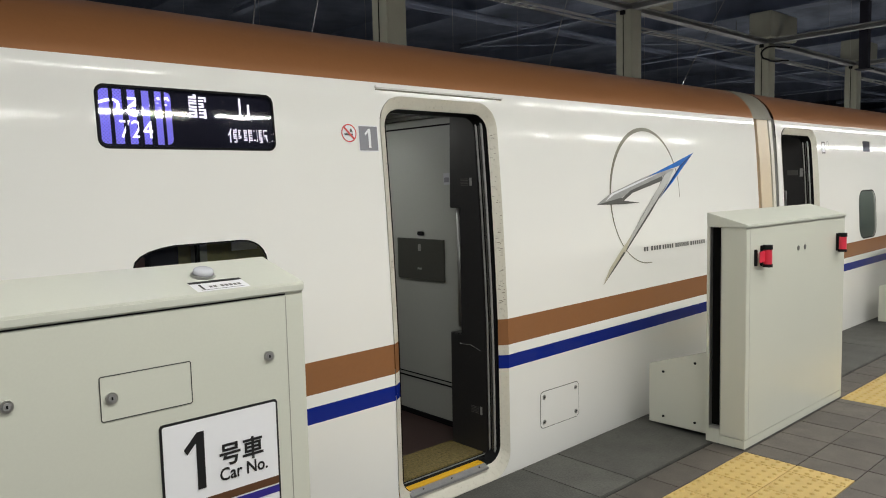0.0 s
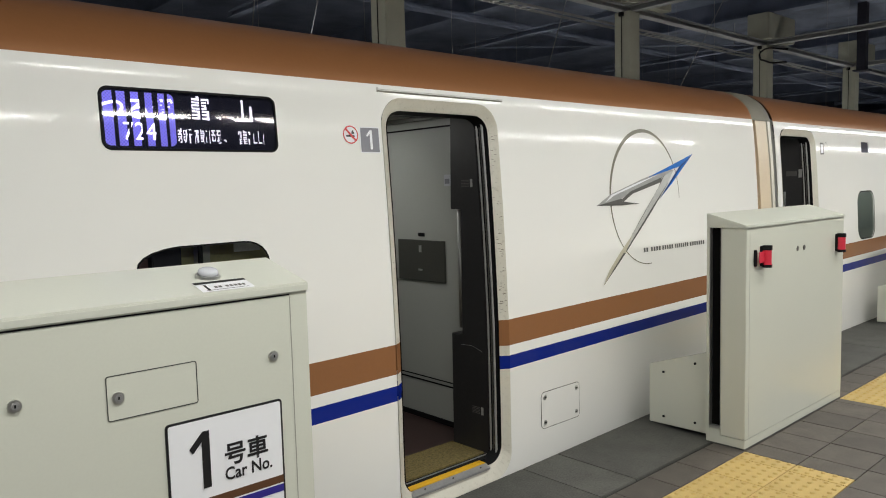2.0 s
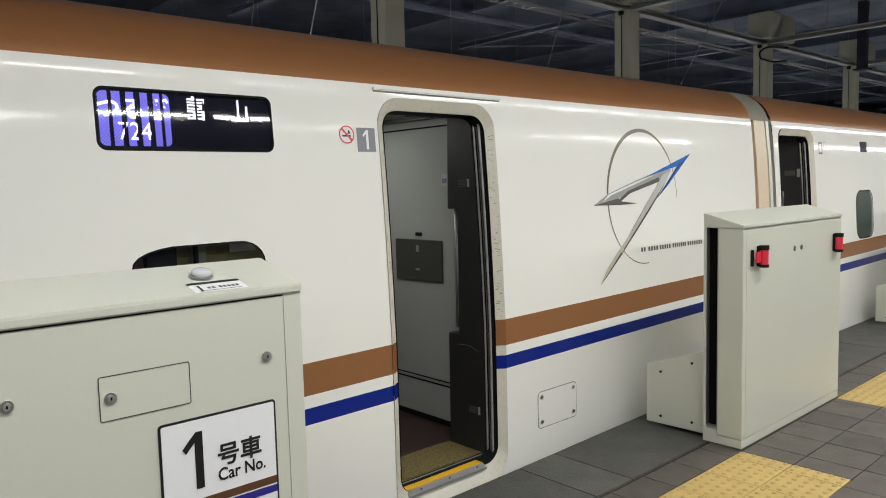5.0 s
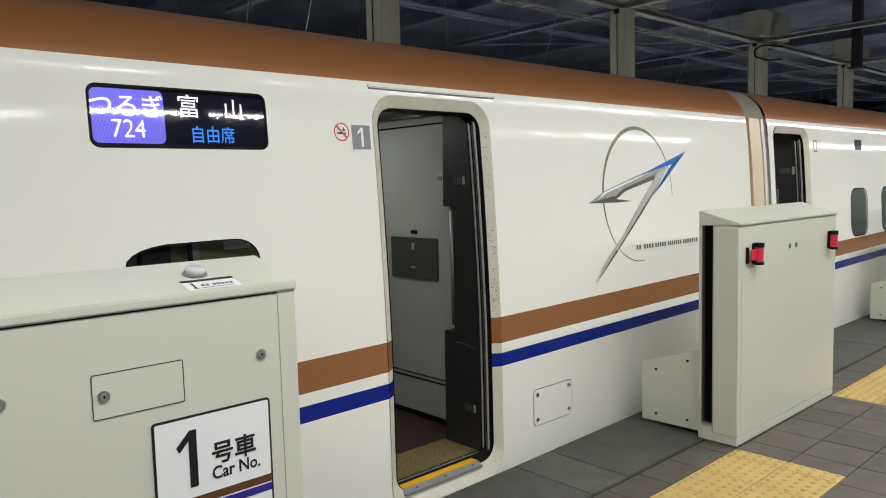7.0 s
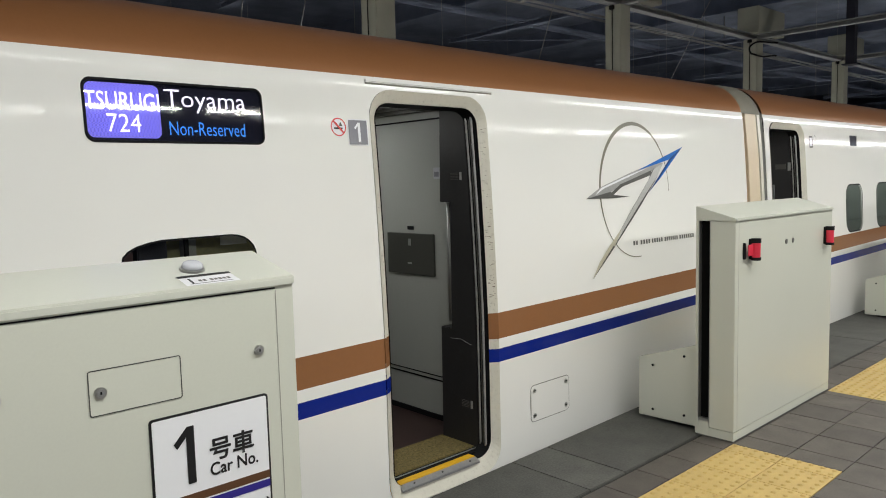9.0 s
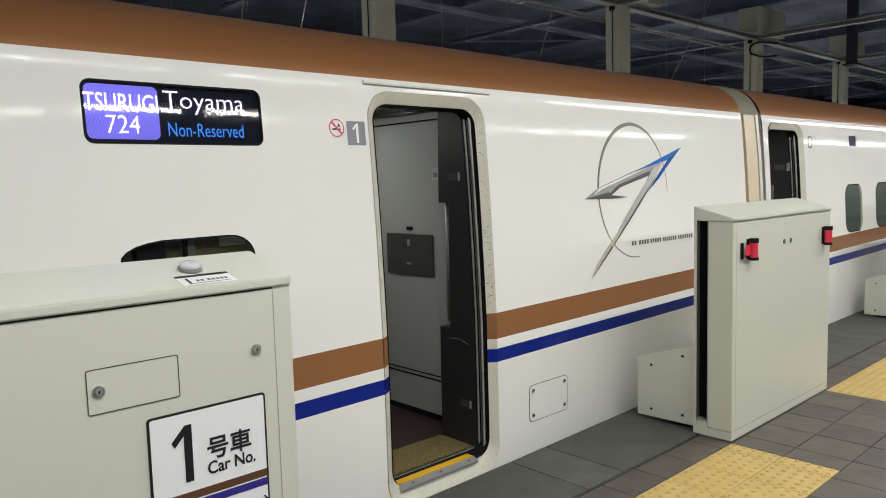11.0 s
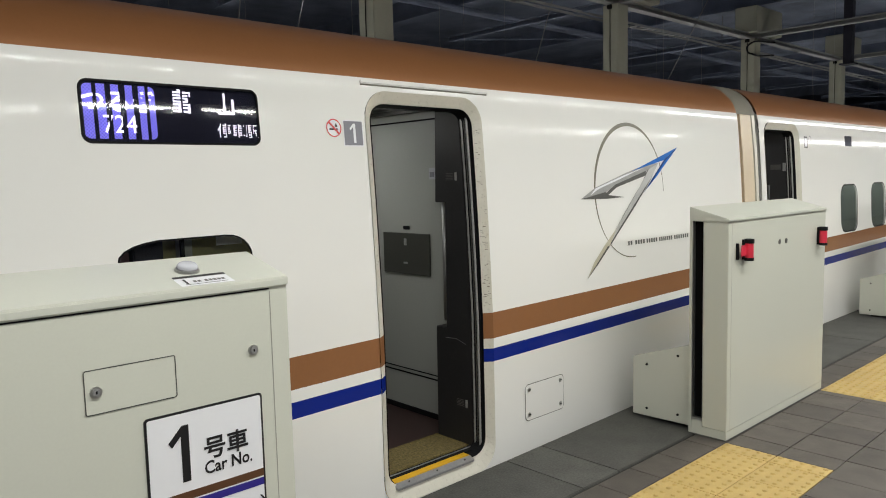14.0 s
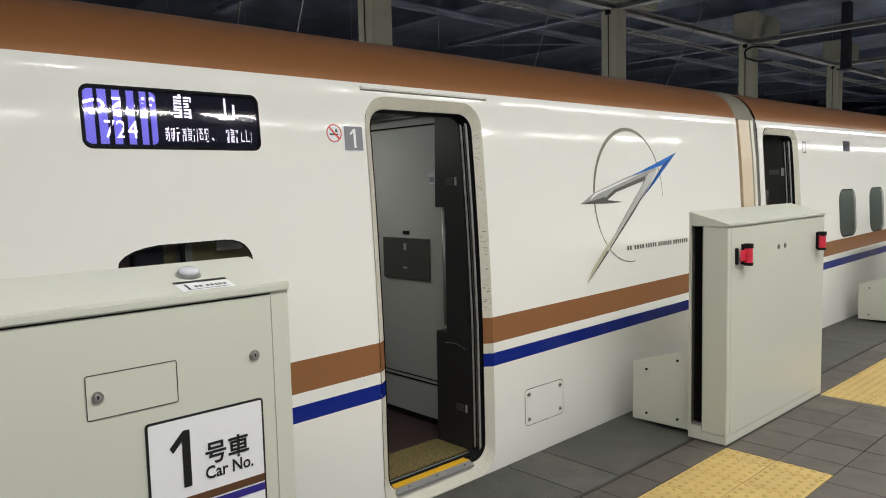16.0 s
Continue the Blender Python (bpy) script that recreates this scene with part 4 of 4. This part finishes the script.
def second_details(car):
    decal("car_number_plate", flat([round_rect(3.50, 3.59, 1.82, 1.935, 0.006)]), SIGN_WHITE, car, 0.002, "small grey door plate")
    decal("plate_rim", ring_strip(round_rect(3.50, 3.59, 1.82, 1.935, 0.006), 0.016), DARK_SILVER, car, 0.003)
    decal("no_smoking_sign", ring_strip(disc_pts(3.655, 1.91, 0.035), 0.01), SILVER, car, 0.002)
    px = 2.597 + 0.735
    part("pocket_notice", boxes((px - 0.003, px, 1.03, 1.06, 1.6, 1.68)), SILVER, car)
    part("notice_line", boxes((px - 0.003, px, 1.08, 1.18, 1.615, 1.665)), DARK_SILVER, car)


# ---- destination display: a three-sided drum behind the pane, and a sliding message ----
DH, DW = DISPLAY[3] - DISPLAY[2], DISPLAY[1] - DISPLAY[0]
DCX, DCZ = (DISPLAY[0] + DISPLAY[1]) / 2, (DISPLAY[2] + DISPLAY[3]) / 2
N0 = side_n(DCZ)
FACE = Matrix(((1, 0, 0, DCX), (0, -N0.y, N0.z, side_y(DCZ)), (0, -N0.z, -N0.y, DCZ), (0, 0, 0, 1)))
INR = DH / (2 * math.sqrt(3))


def clip_x(bm, spans):
    """Keeps what lies in the given stretches of x."""
    out = bmesh.new()
    for a, b in spans:
        c = bm.copy()
        bmesh.ops.bisect_plane(c, geom=list(c.verts) + list(c.edges) + list(c.faces), plane_co=(a, 0, 0), plane_no=(1, 0, 0), clear_inner=True)
        bmesh.ops.bisect_plane(c, geom=list(c.verts) + list(c.edges) + list(c.faces), plane_co=(b, 0, 0), plane_no=(1, 0, 0), clear_outer=True)
        me = bpy.data.meshes.new("clip")
        c.to_mesh(me)
        c.free()
        out.from_mesh(me)
        bpy.data.meshes.remove(me)
    bm.free()
    return out


def display(car):
    """Coordinates on a page: x from the middle, z from the middle, as seen."""
    def at(x0, x1, z0, z1):
        return (x0 - DCX, x1 - DCX, z0 - DCZ, z1 - DCZ)
    field = at(-3.186, -2.912, 1.783, 1.99)
    def txt(body, r, bold=0.0):
        return fit_text(body, *r, -0.003, bold)
    bars = [(a - DCX, b - DCX) for a, b in ((-3.183, -3.147), (-3.132, -3.1), (-3.079, -3.05), (-3.026, -2.998), (-2.976, -2.95), (-2.937, -2.913))]
    pages = []
    name_r, num_r = at(-3.19, -2.916, 1.886, 1.972), at(-3.115, -2.99, 1.806, 1.874)
    blue_field = flat([round_rect(*field, 0.025)])
    me = bpy.data.meshes.new("f")
    blue_field.to_mesh(me)
    page_a = [(1, clip_x(blue_field, bars)), (2, clip_x(txt("つるぎ", name_r, 0.02), [(a - 0.002, b + 0.002) for a, b in bars])), (2, clip_x(txt("724", num_r, 0.0), [(a - 0.006, b + 0.006) for a, b in bars]))]
    page_a.append((2, clip_x(txt("富", at(-2.86, -2.76, 1.893, 1.99), 0.006), [(-2.838 - DCX, -2.806 - DCX), (-2.797 - DCX, -2.765 - DCX)])))
    strokes = bmesh.new()
    for r in ((-2.622, -2.613, 1.897, 1.985), (-2.584, -2.574, 1.897, 1.96), (-2.648, -2.574, 1.896, 1.905)):
        x0, x1, z0, z1 = at(*r)
        strokes.faces.new([strokes.verts.new((x, -0.003, z)) for x, z in ((x0, z0), (x1, z0), (x1, z1), (x0, z1))])
    page_a.append((2, strokes))
    f2 = bmesh.new()
    f2.from_mesh(me)
    page_b = [(1, f2), (2, txt("つるぎ", name_r, 0.004)), (2, txt("724", num_r, -0.008)), (2, txt("富", at(-2.85, -2.765, 1.892, 1.985), 0.0)), (2, txt("山", at(-2.65, -2.575, 1.892, 1.975), 0.0)), (3, txt("自由席", at(-2.8, -2.617, 1.79, 1.86), 0.005))]
    f3 = bmesh.new()
    f3.from_mesh(me)
    page_c = [(1, f3), (2, txt("TSURUGI", at(-3.19, -2.914, 1.889, 1.957), 0.0)), (2, txt("724", num_r, -0.008)), (2, txt("Toyama", at(-2.888, -2.542, 1.89, 1.98), -0.008)), (3, txt("Non-Reserved", at(-2.877, -2.552, 1.799, 1.853), -0.006))]
    drum = bmesh.new()
    for i, page in enumerate((page_a, page_b, page_c)):
        turn = Matrix.Rotation(radians(120 * i), 4, "X") @ Matrix.Translation((0, -INR, 0))
        back = bmesh.new()
        step = field[1] + 0.004
        for a, b, d in ((-DW / 2 - 0.004, step, -0.007), (step, DW / 2 + 0.004, 0.0)):
            back.faces.new([back.verts.new(c) for c in ((a, d, -DH / 2), (b, d, -DH / 2), (b, d, DH / 2), (a, d, DH / 2))])
        for idx, b in [(0, back)] + page:
            lift = {0: 0.0, 1: -0.0015, 2: 0.0, 3: 0.0}[idx]
            for v in b.verts:
                v.co.y += lift - (0.007 if idx and v.co.x < step else 0.0)
            bmesh.ops.transform(b, matrix=turn, verts=b.verts)
            for f in b.faces:
                f.material_index = idx
            m2 = bpy.data.meshes.new("t")
            b.to_mesh(m2)
            b.free()
            drum.from_mesh(m2)
            bpy.data.meshes.remove(m2)
    bpy.data.meshes.remove(me)
    d = part("display_drum", drum, [LED_BACK, LED_LILAC, LED_WHITE, LED_BLUE], None, "glowing destination display with lilac field")
    d.parent = car
    d.matrix_parent_inverse = Matrix.Translation(-car.location)
    msg = part("display_message", clip_x(fit_text("停車駅：新高岡、富山", 0, 0.636, 0, 0.06, 0, 0.004), [(0.0235 * i, 0.0235 * i + 0.0165) for i in range(28)]), LED_WHITE, None, "white scrolling display message")
    msg.parent = car
    msg.matrix_parent_inverse = Matrix.Translation(-car.location)
    # dark mask round the field, so that the message slips away behind it
    bm = flat([round_rect(*DISPLAY, 0.035)])
    for v in bm.verts:
        v.co.y = 0.004
    cut_levels(bm, [DISPLAY[2] + DH * i / 12 for i in range(1, 12)])
    p = part("display_pane", on_side(bm), CLEAR, car, "clear glass over the display")
    p.data.polygons.foreach_set("use_smooth", [True] * len(p.data.polygons))
    p.data.normals_split_custom_set_from_vertices([(side_n(v.co.z) - Vector((0, 0, 0.0055))).normalized() for v in p.data.vertices])
    bm = ring_strip(round_rect(*shrink(DISPLAY, -0.003, -0.003, -0.002, -0.002), 0.037), 0.009)
    part("display_seal", on_side(bm, 0.001), BLACK, car)
    return d, msg


# ---- details on the gates ----
def lid_z(y, y0):
    return 1.325 + (y - y0 + 0.004) / 0.246 * 0.061


def left_gate_details(g, y0=-0.063):
    y = y0
    part("lid_gap", boxes((-4.44, -3.015, y - 0.002, y + 0.01, 1.2925, 1.2965)), BLACK, g)
    part("lid_lip", boxes((-4.447, -2.953, y - 0.007, y + 0.02, 1.298, 1.3235), bevel=0.004), GATE_TOP, g)
    part("panel_seam", boxes((-3.0145, -3.0125, y - 0.0012, y + 0.01, 0.03, 1.288)), SEAM_SOFT, g)
    def outline(x0, x1, z0, z1, r, w, name, m, parent, d=0.0012):
        bm = ring_strip(round_rect(x0, x1, z0, z1, r), w)
        for v in bm.verts:
            v.co.y = y - d
        return part(name, bm, m, parent)
    hatch = part("hatch", prism(round_rect(-3.534, -3.306, 1.0375, 1.148, 0.006), y - 0.001, y + 0.01), GATE, g, "small locked hatch")
    outline(-3.5365, -3.3035, 1.035, 1.1505, 0.007, 0.0028, "hatch_seam", GATE_SEAM, hatch, 0.0016)
    def lock(x, z, r, parent):
        l = part("lock", cyl((x, y - 0.006, z), (x, y + 0.002, z), r, 24, r2=r), STEEL, parent, "steel cam lock")
        part("lock_ring", cyl((x, y - 0.009, z), (x, y - 0.005, z), r * 0.62, 20), ALU, l)
        part("keyhole", boxes((x - 0.002, x + 0.002, y - 0.0102, y - 0.0088, z - 0.0038, z + 0.0038)), BLACK, l)
    lock(-3.509, 1.093, 0.0145, hatch)
    lock(-3.076, 1.123, 0.0145, g)
    lock(-3.735, 1.122, 0.0145, g)
    # car number sign
    x0, x1, z0, z1 = -3.398, -3.056, 0.52, 0.994
    sign = part("car_sign", prism(round_rect(x0, x1, z0, z1, 0.011), y - 0.003, y + 0.004), INK, g, "white car number sign with black border")
    b = 0.0065
    part("sign_face", prism(round_rect(x0 + b, x1 - b, z0 + b, z1 - b, 0.006), y - 0.0045, y - 0.002), SIGN_WHITE, sign)
    part("numeral", numeral_one(-3.338, -3.281, 0.797, 0.955, y - 0.006), INK, sign)
    part("lettering", fit_text("号車", -3.240, -3.108, 0.840, 0.905, y - 0.006, 0.022), INK, sign)
    part("lettering", fit_text("Car No.", -3.241, -3.097, 0.800, 0.837, y - 0.006, 0.018), INK, sign)
    part("brown_band", boxes((x0 + b, x1 - b, y - 0.0058, y - 0.0044, 0.746, 0.768)), SIGN_BROWN, sign)
    part("purple_band", boxes((x0 + b, x1 - b, y - 0.0058, y - 0.0044, 0.720, 0.741)), PURPLE, sign)
    part("chevron", prism([(-3.078, 0.69), (-3.072, 0.69), (-3.062, 0.676), (-3.072, 0.662), (-3.078, 0.662), (-3.068, 0.676)], y - 0.0058, y - 0.0044), INK, sign)
    part("lettering_bar", boxes((-3.13, -3.095, y - 0.0058, y - 0.0044, 0.672, 0.680)), INK, sign)
    # lamp and sticker on the sloping lid
    lx, ly = -3.203, 0.062
    lz = lid_z(ly, y0)
    tilt = Matrix.Translation((lx, ly, lz)) @ Matrix.Rotation(math.atan(0.065 / 0.246), 4, "X")
    bm = bmesh.new()
    bmesh.ops.create_cone(bm, cap_ends=True, segments=28, radius1=0.036, radius2=0.034, depth=0.008, matrix=tilt @ Matrix.Translation((0, 0, 0.003)))
    base = part("lamp_base", bm, STEEL, g, "round grey indicator lamp base")
    bm = bmesh.new()
    bmesh.ops.create_uvsphere(bm, u_segments=24, v_segments=12, radius=0.028)
    for v in bm.verts:
        v.co.z = max(0.0, v.co.z) ** 0.45 * 0.028 ** 0.55 * 0.72
        v.co.x *= 1.05
    bmesh.ops.transform(bm, matrix=tilt @ Matrix.Translation((0, 0, 0.006)), verts=bm.verts)
    part("lamp_dome", bm, LAMP_DOME, base, "frosted grey plastic dome", smooth=True)
    def on_lid(name, a, m, parent, up):
        x0, x1, ya, yb = a
        bm = bmesh.new()
        bm.faces.new([bm.verts.new((x, yy, lid_z(yy, y0) + up)) for x, yy in ((x0, ya), (x1, ya), (x1, yb), (x0, yb))])
        return part(name, bm, m, parent)
    st = on_lid("sticker", (-3.27, -3.116, -0.056, 0.016), SIGN_WHITE, g, 0.0012)
    on_lid("sticker_header", (-3.27, -3.116, 0.001, 0.016), INK, st, 0.0022)
    on_lid("sticker_mark", (-3.25, -3.243, -0.046, -0.008), INK, st, 0.0022)
    on_lid("sticker_line", (-3.256, -3.132, -0.0495, -0.0468), INK, st, 0.0022)
    for k in range(7):
        a = -3.226 + 0.0125 * k + (0.008 if k > 1 else 0)
        on_lid("sticker_text", (a, a + 0.009, -0.036, -0.022), DARK_SILVER, st, 0.0022)


def right_gate_details(g, x0=0.0):
    def post(cx, plate):
        c = part("belt_post", cyl((cx, -0.036, 1.092), (cx, -0.036, 1.178), 0.0245, 24), RED, g, "red and black belt barrier holder", smooth=False)
        part("cap", cyl((cx, -0.036, 1.178), (cx, -0.036, 1.204), 0.028, 24), BLACK, c)
        part("cap", cyl((cx, -0.036, 1.074), (cx, -0.036, 1.092), 0.028, 24), BLACK, c)
        part("bracket", boxes((cx - 0.02, cx + 0.02, -0.01, 0.002, 1.08, 1.2)), BLACK, c)
        if plate:
            part("belt", boxes((cx - 0.085, cx - 0.02, -0.030, -0.026, 1.105, 1.17)), RED, c)
            part("belt_clip", boxes((cx - 0.1, cx - 0.084, -0.016, 0.002, 1.085, 1.182), bevel=0.003), BLACK, c)
    post(x0 + 0.192, True)
    post(x0 + 1.355, False)
    for x in (0.708, 0.81):
        part("screw", cyl((x0 + x, -0.003, 1.146), (x0 + x, 0.002, 1.146), 0.0165, 16), DARK_SILVER, g)
    part("front_seam", boxes((x0 + 0.045, x0 + 0.0465, -0.0008, 0.005, 0.07, 1.3)), SEAM_SOFT, g)


def build():
    hall()
    hall_frame()
    roof_clutter()
    far_fill_lights()
    tube_lights()
    car = front_car()
    emblem(car)
    side_details(car)
    second_details(second_car())
    gangway()
    right = gate_unit(0.0, 0.0, 1.492, "cream enamelled platform gate housing with a dark door slot")
    copy_thing(right, pose(4.56 + 0.746, 0.179, 0))
    right_gate_details(right)
    left_gate_details(gate_unit(-4.447, -0.063, 1.492, "cream enamelled platform gate housing with a car number sign", guard=False, lid=(1.325, 1.386), top=1.302))
    paving()
    return car, display(car)


car, (drum, message) = build()


def motions():
    """The display turns its pages and the message slides; both in the space of the car."""
    def page(angle, back=0.0):
        return FACE @ Matrix.Translation((0, INR + 0.016 + back, 0)) @ Matrix.Rotation(radians(angle), 4, "X")
    f = 1.0 / FPS
    rows = [(0.0, page(0)), (5.2, page(0)), (5.2 + f, page(-60, 0.1)), (5.2 + 2 * f, page(-120)), (8.5 + 2 * f, page(-120)), (8.5 + 3 * f, page(-180, 0.1)), (8.5 + 4 * f, page(-240)), (12.7 + 2 * f, page(-240)), (12.7 + 3 * f, page(-300, 0.1)), (12.7 + 4 * f, page(-360)), (16.0, page(-360))]
    walk(drum, rows)
    k = DW / 307
    def slide(rel, depth=0.0125):
        return FACE @ Matrix.Translation((-DW / 2 + rel * k, depth, -DH / 2 + 0.032))
    first = [(0.2 * i, slide(218 - 102 * 0.2 * i)) for i in range(21)]
    second = [(13.4 + 0.2 * i, slide(289 - 102 * 0.2 * i)) for i in range(14)]
    walk(message, [*first, (5.0, slide(-178)), (5.2, slide(312, 0.05)), (13.1, slide(312, 0.05)), *second])


motions()
